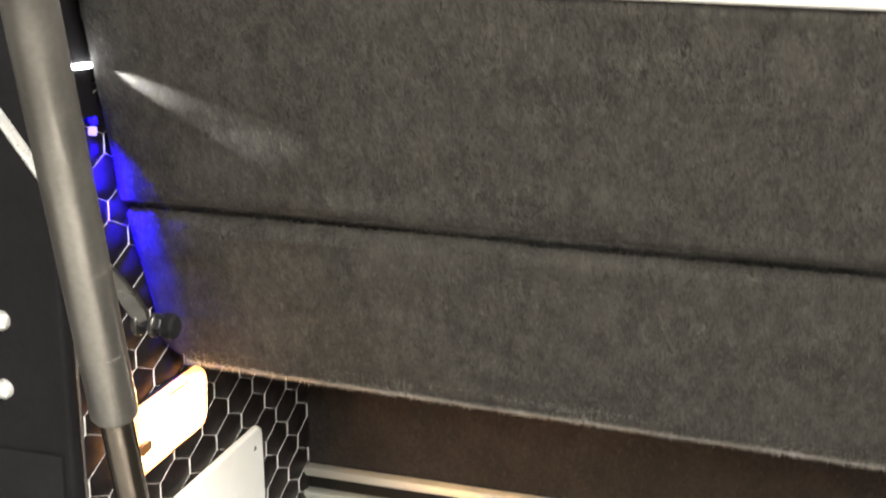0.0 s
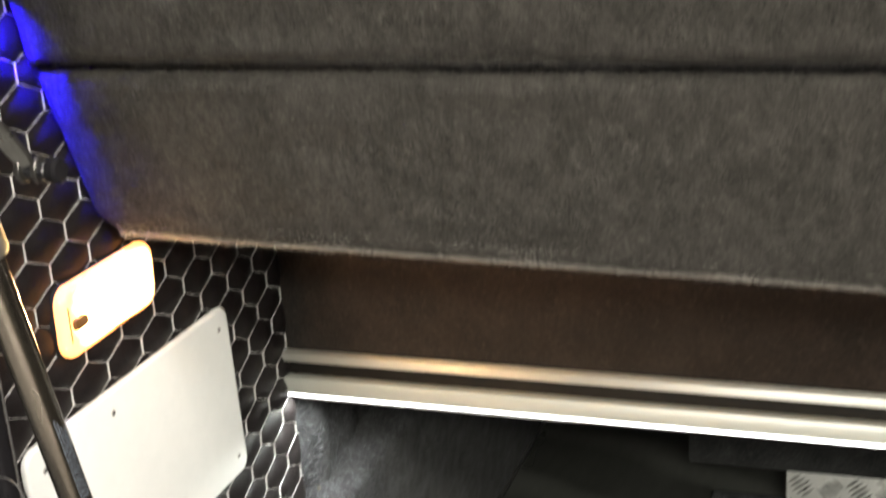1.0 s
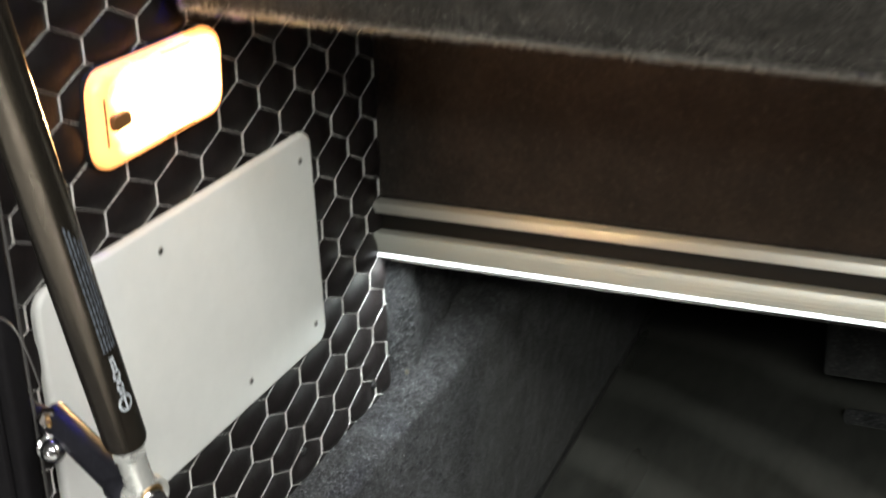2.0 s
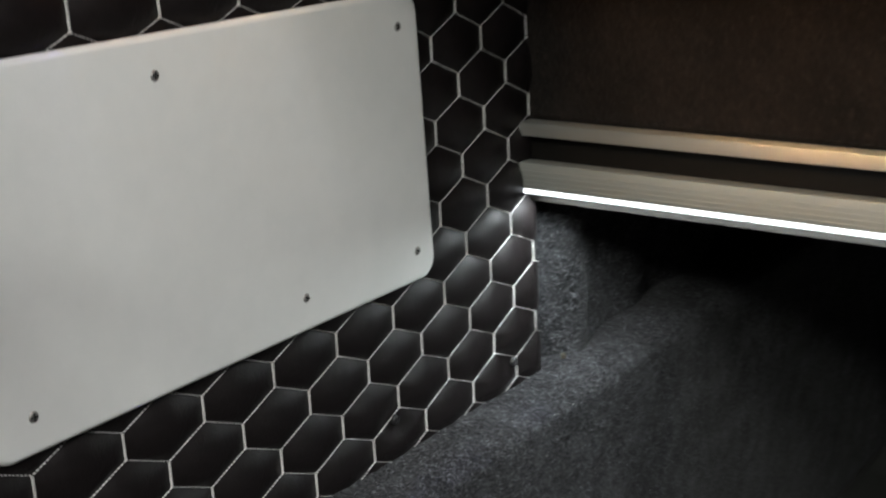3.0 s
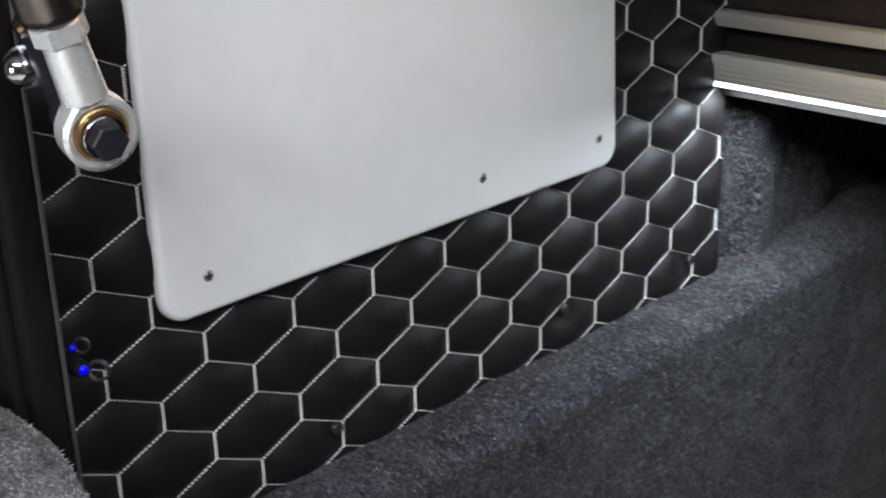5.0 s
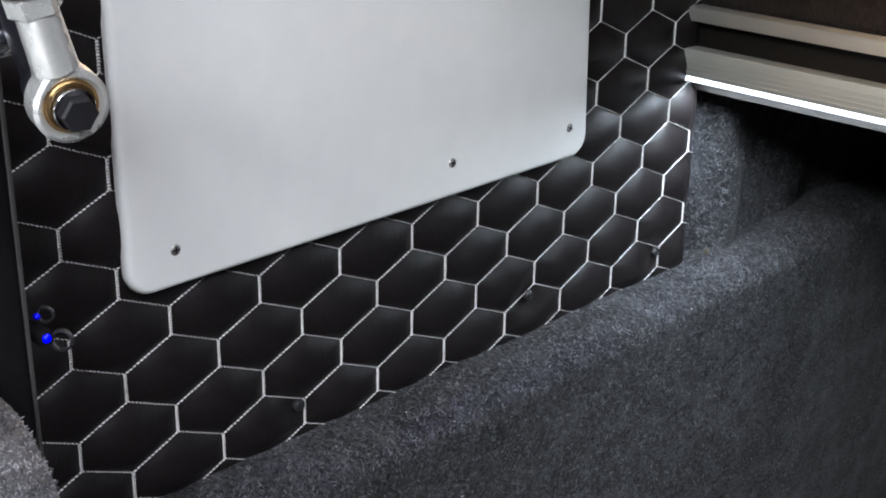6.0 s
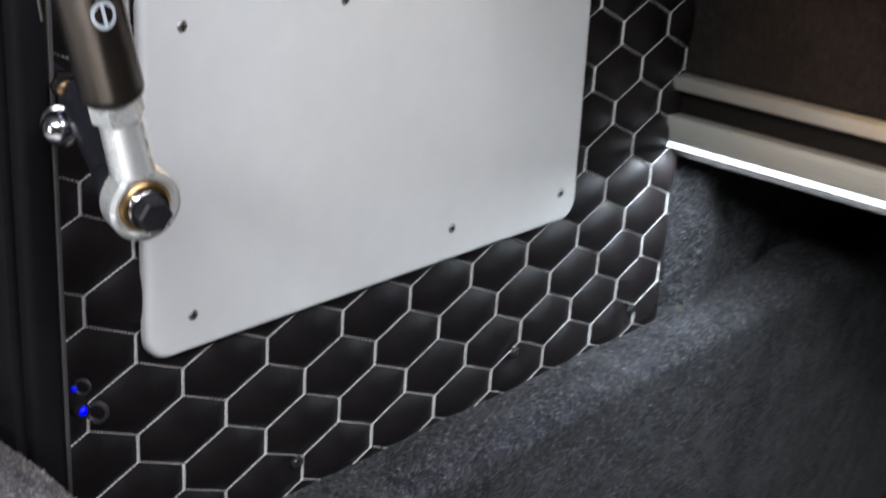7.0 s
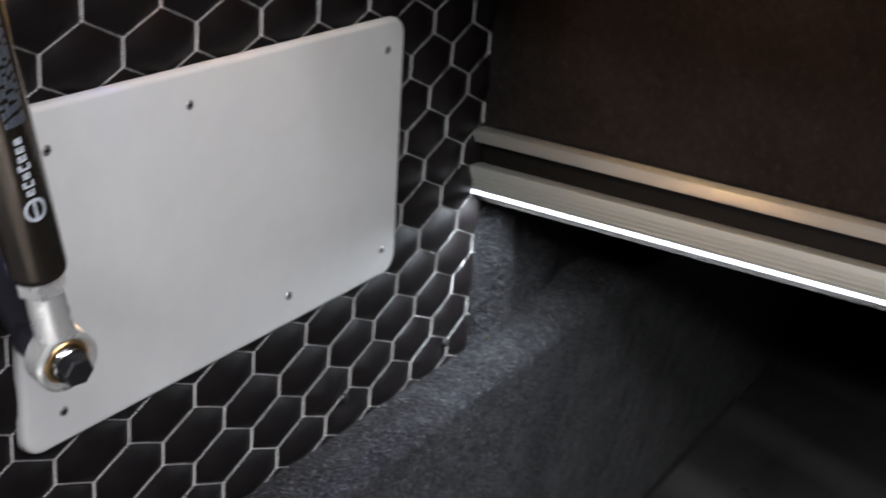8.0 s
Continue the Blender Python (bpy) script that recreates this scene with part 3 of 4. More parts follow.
def lid_edge(rng):
    x = rng.uniform(0.020, 0.75)
    a = rng.uniform(0.1, 1.75)
    up = (lid_at(x, 1) - lid_at(x, 0)).normalized()
    if rng.random() < 0.5:
        # combed up over the face
        way = (up - LID_IN * rng.uniform(0.15, 0.6) + Vector((rng.uniform(-0.25, 0.25), 0, 0))).normalized()
        return lid_at(x, 0.05) - up * 0.007 + up * 0.016 * rng.random() ** 2 - LID_IN * 0.0005, way
    out = (-LID_IN * math.cos(a) - up * math.sin(a)).normalized()
    return lid_at(x, 0.05) + LID_IN * (0.010 - 0.011 * math.cos(a)) - up * 0.011 * math.sin(a), out


fuzz(20000, 3, lid_edge, 0.0042, LIT_FIBRE, "felt_fuzz", "loose felt fibres along the lower edge, coloured pale for the lamp's glow", lid)


fuzz(9000, 9, rail_top, 0.0058, WALL_FELT, "felt_fuzz", "loose felt fibres over the rail's top", wall_back)


def crease_edge(rng):
    x = rng.uniform(0.004, 0.75)
    s, sgn = (0.893, 1) if rng.random() < 0.5 else (1.092, -1)
    up = (lid_at(x, 1.2) - lid_at(x, 0.8)).normalized()
    a = rng.uniform(0.2, 1.4)
    return lid_at(x, s) + LID_IN * (0.010 - 0.011 * math.cos(a)) + up * 0.011 * sgn * math.sin(a), (up * sgn * math.sin(a) - LID_IN * math.cos(a)).normalized()


fuzz(16000, 5, crease_edge, 0.0048, LID_FELT, "felt_fuzz", "loose felt fibres along the crease", lid)

# ---------------------------------------------------------------- cover plate on the quilted panel

plate_outline = rounded([(-0.0238, 0.0180), (0.2845, 0.0180), (0.2795, 0.1840), (-0.0242, 0.1840)], 0.0125, 8)
plate = tagged(part("cover_plate", prism(bmesh.new(), plate_outline, 0.0030, 0.0078, 0.0032, 6), PLATE),
               "light grey painted cover plate screwed to the quilted panel", "plate")


def pan_screw(y, z, x, r, parent, turn):
    """A domed screw; dark bars on its head paint the shade of a cross cut."""
    bm = turned((x - 0.002, y, z), (x + 0.01, y, z), [(0, r * 0.9), (0.0022, r), (0.0029, r * 0.96), (0.0034, r * 0.78), (0.0036, r * 0.40)], 24)
    screw = part("screw", bm, SCREW, parent)
    cut = bmesh.new()
    for a in (turn, turn + 90):
        arm_ = boxed((x + 0.0010, -r * 0.66, -r * 0.16), (x + 0.00168, r * 0.66, r * 0.16), 0.0001, 1)
        bmesh.ops.transform(arm_, matrix=Matrix.Translation((0, y, z)) @ pose(0, 0, 0, a, 0, 0), verts=arm_.verts)
        spare = bpy.data.meshes.new("cross")
        arm_.to_mesh(spare)
        arm_.free()
        cut.from_mesh(spare)
        bpy.data.meshes.remove(spare)
    part("cross_shade", cut, DARK, screw)
    return screw


for y, z in ((-0.0042, 0.1637), (0.0870, 0.1661), (0.2612, 0.1654), (0.0003, 0.0355), (0.1719, 0.0367), (0.2673, 0.0365)):
    pan_screw(y, z, 0.0069, 0.0027, plate, (y * 900) % 90)

# ---------------------------------------------------------------- interior lamp

lamp = thing("interior_lamp", (0, 0.1035, 0.258), "lit warm white interior lamp with a ribbed clear cover", "lamp")
lamp_outline = rounded([(0.0365, 0.2290), (0.1635, 0.2310), (0.1685, 0.2850), (0.0390, 0.2845)], 0.0145, 8)
under(part("base", prism(bmesh.new(), lamp_outline, -0.001, 0.0058), DARK), lamp)
under(part("cover", prism(bmesh.new(), lamp_outline, 0.0060, 0.0140, 0.0065, 6), LAMP_COVER, label="glowing amber rim of the cover"), lamp)
lens_outline = rounded([(0.0465, 0.2350), (0.1585, 0.2365), (0.1620, 0.2805), (0.0475, 0.2795)], 0.011, 8)
under(part("lens", prism(bmesh.new(), lens_outline, 0.0120, 0.0150, 0.0028, 4), LAMP_COVER, label="glowing lens"), lamp)
bulb = prism(bmesh.new(), rounded([(0.1280, 0.2400), (0.1550, 0.2405), (0.1575, 0.2765), (0.1290, 0.2760)], 0.006, 5), 0.0140, 0.0156, 0.0012, 2)
under(part("bulb", bulb, LAMP_BULB, label="bright bulb behind the lens"), lamp)
for y0, y1, z in ((0.100, 0.132, 0.2812), (0.098, 0.128, 0.2345)):
    seam = prism(bmesh.new(), rounded([(y0, z - 0.0005), (y1, z - 0.0005), (y1, z + 0.0005), (y0, z + 0.0005)], 0.0004, 2), 0.0125, 0.0146)
    under(part("seam", seam, AMBER), lamp)
switch = prism(bmesh.new(), rounded([(0.0455, 0.2515), (0.0615, 0.2525), (0.0615, 0.2615), (0.0455, 0.2605)], 0.003, 4), 0.0150, 0.0185, 0.001, 2)
rim_seam = prism(bmesh.new(), rounded([(0.0432, 0.2440), (0.0440, 0.2440), (0.0446, 0.2705), (0.0438, 0.2705)], 0.0003, 2), 0.0122, 0.0146)
under(part("seam", rim_seam, AMBER), lamp)
under(part("switch", switch, AMBER, label="amber brown rocker switch"), lamp)
# ---------------------------------------------------------------- jamb at the opening

jamb = tagged(part("jamb", boxed((-0.30, -0.113, -0.40), (0.0645, -0.100, 0.76), 0.003, 3), JAMB), "black plastic jamb at the side of the opening", "jamb", kind="structure")
tagged(part("jamb_cover", boxed((-0.30, -0.1175, -0.40), (0.0590, -0.1125, 0.330), 0.002), JAMB, jamb), "black lower jamb cover")
for x, z in ((0.0220, 0.4140), (0.0200, 0.3690)):
    part("cap_screw", turned((x, -0.112, z), (x, -0.13, z), [(0, 0.0065), (0.003, 0.0065), (0.0055, 0.0050), (0.0068, 0.0025)], 20), STEEL, jamb, "domed steel cap screw")

# highlight of the jamb's rounded edge, put in as a lighter strip
part("edge_highlight", boxed((0.0638, -0.1010, -0.40), (0.0650, -0.0994, 0.76), 0.0004), EDGE, jamb, "thin grey strip painting the highlight on the jamb's edge")

wire = bpy.data.curves.new("wire", "CURVE")
wire.dimensions, wire.bevel_depth, wire.bevel_resolution = "3D", 0.0005, 2
line = wire.splines.new("NURBS")
line.points.add(6)
for k, (x, z) in enumerate(((0.058, 0.2235), (0.0625, 0.2236), (0.068, 0.2233), (0.074, 0.2212), (0.0785, 0.2130), (0.0817, 0.2017), (0.0841, 0.1910))):
    line.points[k].co = (x, -0.115, z, 1)
line.use_endpoint_u = True
wire.materials.append(EDGE)
loop = new("wire", wire)
loop.parent = jamb
tagged(loop, "thin loose grey wire")

# ---------------------------------------------------------------- gas strut

EYE = Vector((0.1295, -0.1135, 0.1460))
TUBE_END = Vector((0.1312, -0.1228, 0.1790))
TOP = Vector((0.1505, -0.2460, 0.6200))
ALONG = (TOP - TUBE_END).normalized()
NECK = (TUBE_END - EYE).normalized()
AXLE = Vector((1.0, -0.22, -0.14)).normalized()
SLEEVE_AT = 0.2255

strut = thing("gas_strut", EYE, "black gas strut with grey outer sleeve and zinc rod end", "strut")


def eye_plate(reach):
    """The rod end's flat face: a ring drawn out to shoulders towards the neck."""
    bm = bmesh.new()
    out = AXLE
    up = (NECK - out * NECK.dot(out)).normalized()
    side = out.cross(up)
    rings = []
    n = 48
    for half, grow, hole in ((-0.0050, -0.0012, 0), (-0.0038, 0.0, 0), (0.0038, 0.0, 0), (0.0050, -0.0012, 0), (0.0050, 0, 0.0092), (0.0036, 0, 0.0080), (-0.0050, 0, 0.0080)):
        ring = []
        for k in range(n):
            w = 2 * math.pi * k / n
            r = hole
            if not hole:
                # drawn out where the neck joins
                r = 0.0110 + grow + reach * math.exp(-((w - math.pi / 2) / 0.42) ** 2)
            ring.append(bm.verts.new(EYE + out * half + side * r * math.cos(w) + up * r * math.sin(w)))
        rings.append(ring)
    for low, high in zip(rings, rings[1:] + rings[:1]):
        for k in range(n):
            bm.faces.new((low[k], low[(k + 1) % n], high[(k + 1) % n], high[k]))
    bmesh.ops.recalc_face_normals(bm, faces=bm.faces)
    return bm


under(part("eye", eye_plate(0.0022), STEEL, label="zinc plated rod-end eye", angle=35), strut)
under(part("liner", ring_solid(EYE - AXLE * 0.0002, AXLE, 0.0081, 0.0060, 0.0043, edge=0.0010), BRASS, label="brass bearing liner"), strut)
under(part("neck", turned(EYE, TUBE_END, [(0.0098, 0.0058), (0.0106, 0.0067), (0.0120, 0.0065), (0.028, 0.0061), (0.030, 0.0060)], 28), STEEL), strut)
under(part("lock_nut", turned(EYE, TUBE_END, [(0.0276, 0.0070), (0.0283, 0.0077), (0.0334, 0.0077), (0.0342, 0.0073)], 6), STEEL, angle=20), strut)
L_TUBE = (TOP - TUBE_END).length
under(part("tube", turned(TUBE_END, TOP, [(0, 0.0060), (0.0002, 0.0078), (0.0010, 0.0087), (0.003, 0.0091), (SLEEVE_AT + 0.01, 0.0091)], 48), TUBE), strut)
under(part("sleeve", turned(TUBE_END, TOP, [(SLEEVE_AT, 0.0098), (SLEEVE_AT, 0.0122), (SLEEVE_AT + 0.0015, 0.0130), (L_TUBE + 0.12, 0.0130)], 48), SLEEVE, label="grey metal outer sleeve"), strut)
for l in (0.268, 0.319, 0.408):
    under(part("score_ring", ring_solid(TUBE_END + ALONG * l, ALONG, 0.01306, 0.0125, 0.0004, 48, 0.0002), SLEEVE, label="thin scored ring round the sleeve"), strut)
ball = bmesh.new()
bmesh.ops.create_uvsphere(ball, u_segments=32, v_segments=18, radius=0.0066)
bmesh.ops.translate(ball, vec=EYE, verts=ball.verts)
under(part("ball", ball, BOLT, label="polished bearing ball", angle=180), strut)
head = EYE + AXLE * 0.0050
under(part("bolt_shank", turned(EYE - AXLE * 0.016, head, [(0, 0.0040), (0.0228, 0.0040)], 24), BOLT), strut)
under(part("washer", ring_solid(EYE + AXLE * 0.0062, AXLE, 0.0062, 0.0040, 0.0007, edge=0.0003), BOLT), strut)
under(part("bolt", turned(head, head + AXLE, [(0.0017, 0.0051), (0.0019, 0.0054), (0.0058, 0.0054), (0.0066, 0.0047)], 6), BOLT_HEAD, label="dark hexagon bolt head", angle=20), strut)

# print along the tube: an emblem, lettering that cannot be named and rows of small print, as plain bars
TURN = frame_of(TUBE_END, TOP)


def print_patch(bm, w0, w1, l0, l1, r=0.00925):
    """A thin patch on the tube between two turns (degrees) and two lengths."""
    n = 4
    rows = [[TUBE_END + TURN @ Vector((r * math.cos(radians(w0 + (w1 - w0) * k / n)), r * math.sin(radians(w0 + (w1 - w0) * k / n)), l)) for k in range(n + 1)] for l in (l0, l1)]
    v = [[bm.verts.new(p) for p in row] for row in rows]
    for k in range(n):
        bm.faces.new((v[0][k], v[0][k + 1], v[1][k + 1], v[1][k]))


face = TURN.transposed() @ Vector((0.72, -0.60, 0.0))
FACE = math.degrees(math.atan2(face.y, face.x)) + 26
bm = bmesh.new()
for k in range(20):
    w, nxt = 2 * math.pi * k / 20, 2 * math.pi * (k + 1) / 20
    pts = []
    for a, r in ((w, 0.0036), (nxt, 0.0036), (nxt, 0.0026), (w, 0.0026)):
        ang = radians(FACE) + r * math.cos(a) / 0.0093
        pts.append(bm.verts.new(TUBE_END + TURN @ Vector((0.0093 * math.cos(ang), 0.0093 * math.sin(ang), 0.0275 + r * 1.1 * math.sin(a)))))
    bm.faces.new(pts)
print_patch(bm, FACE - 3, FACE + 3, 0.0243, 0.0307)
under(part("emblem", bm, PRINT, label="white printed round emblem", smooth=False), strut)
for k in range(7):
    l, wide = 0.0325 + 0.0029 * k, (9, 12, 8, 13, 9, 9, 8)[k]
    bm = bmesh.new()
    print_patch(bm, FACE - wide, FACE - wide + 7, l, l + 0.0020)
    print_patch(bm, FACE + wide - 8, FACE + wide - 2, l, l + 0.0021)
    print_patch(bm, FACE - wide, FACE + wide - 2, l, l + 0.0007)
    under(part("print_bar", bm, PRINT, smooth=False), strut)
rng = random.Random(4)
for row in range(5):
    bm = bmesh.new()
    l = 0.0555
    while l < 0.116 - 0.003 * row:
        step = rng.uniform(0.0012, 0.0045)
        print_patch(bm, FACE - 16 + 9 * row, FACE - 16 + 9 * row + 5.5, l, l + step)
        l += step + rng.uniform(0.0008, 0.0016)
    under(part("small_print", bm, PRINT_DIM, smooth=False), strut)

# bracket arm from the jamb to the strut's bolt
arm = thing("strut_bracket", (0.066, -0.1, 0.163), "dark steel bracket arm between the jamb and the strut", "bracket")
start, end = Vector((0.0690, -0.0935, 0.1640)), EYE - AXLE * 0.014 + Vector((0, 0, 0.001))
under(part("arm", turned(start, end, [(0, 0.0074), ((end - start).length - 0.004, 0.0074), ((end - start).length + 0.004, 0.0070), ((end - start).length + 0.007, 0.0052)], 28), BRACKET), arm)
under(part("mount", turned((0.0380, -0.0860, 0.1600), (0.0720, -0.0940, 0.1600), [(0, 0.0060), (0.0350, 0.0060), (0.0362, 0.0050)], 24), BRACKET), arm)
under(part("dome_nut", turned((0.0730, -0.1017, 0.1547), (0.0850, -0.1147, 0.1547), [(0, 0.0068), (0.004, 0.0068), (0.0045, 0.0058), (0.008, 0.0056), (0.0105, 0.0042), (0.0118, 0.002)], 24), BOLT, label="chrome dome nut"), arm)
under(part("lock_nut", turned((0.0690, -0.0970, 0.1662), (0.0780, -0.1070, 0.1662), [(0, 0.0042), (0.0008, 0.0050), (0.0046, 0.0050), (0.0054, 0.0042)], 6), NUT, label="dark chromed hexagon nut", angle=20), arm)
# brass colour paints the amber lamp's glints at the nut
under(part("stud", turned((0.0720, -0.1003, 0.1662), (0.0800, -0.1093, 0.1662), [(0, 0.0014), (0.0050, 0.0014), (0.0056, 0.0009)], 16), BRASS, label="stud end coloured brass for the amber lamp's glints"), arm)
under(part("boss", turned(EYE - AXLE * 0.018, EYE - AXLE * 0.0048, [(0, 0.0072), (0.001, 0.0080), (0.012, 0.0080), (0.0131, 0.0072)], 28), BRACKET), arm)

# upper lid linkage: a slim rod with a flat blade, fork plates and a bolt
PIN = Vector((0.1140, -0.0990, 0.4165))
ROD_TOP = Vector((0.0711, -0.1560, 0.5401))
link = thing("lid_linkage", PIN, "slim steel lid linkage rod with a flat blade and bolt", "linkage")
d = (ROD_TOP - PIN)
under(part("rod", turned(PIN, ROD_TOP, [(0.042, 0.0030), (0.044, 0.0034), (d.length + 0.30, 0.0034)], 24), STEEL, label="bright steel rod"), link)
blade = bmesh.new()
along, flat = d.normalized(), Vector((0.75, 0.0, 0.66))
broad = (flat - along * flat.dot(along)).normalized()
thin = along.cross(broad)
rings = []
for l, w in ((0.004, 0.0040), (0.010, 0.0058), (0.020, 0.0062), (0.032, 0.0052), (0.044, 0.0034), (0.060, 0.0030)):
    rings.append([blade.verts.new(PIN + along * l + broad * w * p + thin * 0.0022 * q) for p, q in ((-1, -0.6), (-0.8, -1), (0.8, -1), (1, -0.6), (1, 0.6), (0.8, 1), (-0.8, 1), (-1, 0.6))])
for low, high in zip(rings, rings[1:]):
    for k in range(8):
        blade.faces.new((low[k], low[(k + 1) % 8], high[(k + 1) % 8], high[k]))
blade.faces.new(list(reversed(rings[0])))
blade.faces.new(rings[-1])
bmesh.ops.recalc_face_normals(blade, faces=blade.faces)
under(part("blade", blade, DULL, angle=30), link)
for sgn in (-1, 1):
    under(part("fork_plate", turned(PIN + Vector((sgn * 0.0055, 0, 0)), PIN + Vector((sgn * 0.0055 + 0.001, 0, 0)), [(-0.0016, 0.0070), (-0.0010, 0.0076), (0.0010, 0.0076), (0.0016, 0.0070)], 28), DULL), link)
under(part("bolt", turned(PIN + Vector((-0.010, 0, 0)), PIN + Vector((0.02, 0, 0)), [(0, 0.0040), (0.017, 0.0040), (0.0172, 0.0060), (0.0205, 0.0060), (0.0212, 0.0054)], 6), BOLT_HEAD, angle=20), link)
under(part("cap", turned(PIN + Vector((0.0132, 0, 0)), PIN + Vector((0.03, 0, 0)), [(0, 0.0078), (0.005, 0.0078), (0.0066, 0.0062)], 24), JAMB, label="black plastic cap"), link)

# black trim strip at the panel's head, with a white and a blue lamp
head_strip = thing("lamp_strip", (0.01, 0.0, 0.56), "black trim strip with a small white lamp and a blue lamp", "lamp strip")
ACROSS = Vector((0.0, 0.985, -0.14)).normalized()
FOOT, HEAD = Vector((0.006, 0.011, 0.5165)), Vector((0.006, 0.008, 0.660))
UPWARD = (HEAD - FOOT).normalized()
OUT = ACROSS.cross(UPWARD).normalized()


def strip_block(up0, up1, half, out0, out1, bevel, side=0.0, tilt=0.0):
    """A block on the trim strip: its stretch along it, half its width, and how far it stands out."""
    bm = boxed((side - half, out0, up0), (side + half, out1, up1), bevel)
    turn = Matrix((ACROSS, OUT, UPWARD)).transposed().to_4x4()
    bmesh.ops.transform(bm, matrix=Matrix.Translation(FOOT) @ turn @ pose(0, 0, 0, 0, tilt, 0), verts=bm.verts)
    bmesh.ops.recalc_face_normals(bm, faces=bm.faces)
    return bm


under(part("housing", strip_block(0.0, 0.165, 0.0170, -0.006, 0.003, 0.0015), JAMB), head_strip)
under(part("white_lamp", strip_block(0.0335, 0.0370, 0.0185, -0.004, 0.0050, 0.001, tilt=-5), WHITE_GLOW, label="glowing white lamp"), head_strip)
for side, drop in ((-0.0185, 0.0042), (0.0185, -0.0012)):
    diode = under(part("blue_lamp", strip_block(-0.0060 - drop, -drop, 0.0026, -0.003, 0.003, 0.0022, side), BLUE_GLOW, label="glowing blue lamp"), head_strip)
    point = strip_block(-0.0078 - drop, -0.0012 - drop, 0.0011, -0.0034, 0.0034, 0.0008, side, tilt=20)
    for v in point.verts:
        # narrows to a point at its foot
        depth = min(1.0, max(0.0, (-(v.co - FOOT).dot(UPWARD) - drop) / 0.0075))
        v.co -= ACROSS * ((v.co - FOOT).dot(ACROSS) - side) * 0.75 * depth
    core = part("core", point, VIOLET_GLOW, label="white-violet core")
    core.parent = diode


def spot(name, eye, target, watts, colour, cone, blend, radius):
    data = bpy.data.lights.new(name, "SPOT")
    data.energy, data.color, data.spot_size, data.spot_blend, data.shadow_soft_size = watts, colour, radians(cone), blend, radius
    ob = new(name, data)
    ob.matrix_world = look(eye, target)
    return ob


spot("blue_beam", (0.0130, -0.0090, 0.5050), (0.0030, 0.0640, 0.4270), 20.0, (0.008, 0.0, 1.0), 32, 1.0, 0.003)
spot("blue_wash", (0.0100, 0.0240, 0.5030), (0.0040, 0.0640, 0.4350), 2.6, (0.010, 0.0, 1.0), 70, 1.0, 0.003)
spot("blue_panel_wash", (0.0120, -0.0080, 0.5070), (-0.0040, 0.0040, 0.4750), 1.6, (0.0, 0.0, 1.0), 52, 1.0, 0.003)
spot("blue_down", (0.0150, -0.0090, 0.5060), (0.0640, -0.0960, 0.1640), 0.8, (0.0, 0.0, 1.0), 11, 1.0, 0.003)
spot("white_beam", (0.0125, 0.0106, 0.5555), (0.0880, 0.0307, 0.5210), 3.6, (0.92, 1.0, 0.97), 21, 1.0, 0.0012)

# small blue indicator at the jamb's foot
indicator = thing("indicator_lamp", (0.062, -0.092, 0.043), "small blue indicator lamp in a clear holder beside the jamb", "lamp")
under(part("holder", ring_solid((0.0632, -0.0868, 0.0405), (0.7, -0.7, 0.1), 0.0042, 0.0032, 0.0012, edge=0.0004), CLEAR, label="clear plastic holder ring"), indicator)
under(part("holder", ring_solid((0.0584, -0.0896, 0.0498), (0.7, -0.7, 0.1), 0.0032, 0.0025, 0.0010, edge=0.0003), CLEAR, label="clear plastic holder ring"), indicator)
under(part("stem", turned((0.040, -0.092, 0.043), (0.062, -0.092, 0.042), [(0, 0.0034), (0.021, 0.0034), (0.022, 0.0028)], 16), JAMB), indicator)
under(part("bulb", boxed((0.0588, -0.0937, 0.0405), (0.0633, -0.0902, 0.0442), 0.0016, 3), BLUE_DIM, label="glowing blue bulb"), indicator)
under(part("bulb", boxed((0.0562, -0.0937, 0.0484), (0.0586, -0.0912, 0.0507), 0.0010, 3), BLUE_FAINT, label="faintly glowing blue bulb"), indicator)

# ---------------------------------------------------------------- carpeted sill in front of the jamb


def sill_rows():
    rows = []
    for j in range(41):
        u = j / 40
        row = []
        for k in range(41):
            v = k / 40
            x = -0.25 + 0.44 * u
            drop = 0.20 * max(0.0, (x - 0.108) / 0.085) ** 2.2
            top = 0.057 - drop
            y = -0.128 - 0.35 * v
            z = top - 0.30 * max(0.0, v - 0.08) ** 1.3 - 0.006 * max(0.0, 0.08 - v) / 0.08
            soft = 0.003 * noise.noise((x * 20, y * 20, 7))
            row.append((x, y - 0.006 * u, z + soft))
        row.insert(0, (x, -0.126, -0.30))
        rows.append(row)
    return rows


sill = grid_sheet(sill_rows())
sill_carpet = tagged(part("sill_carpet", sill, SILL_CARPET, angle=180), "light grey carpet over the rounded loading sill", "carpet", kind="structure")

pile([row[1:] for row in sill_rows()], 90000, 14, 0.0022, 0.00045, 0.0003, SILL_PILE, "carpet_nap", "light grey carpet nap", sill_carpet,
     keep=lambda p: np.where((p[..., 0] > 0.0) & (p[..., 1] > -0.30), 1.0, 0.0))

# ---------------------------------------------------------------- load tunnel: chequer plate box and hanging panel

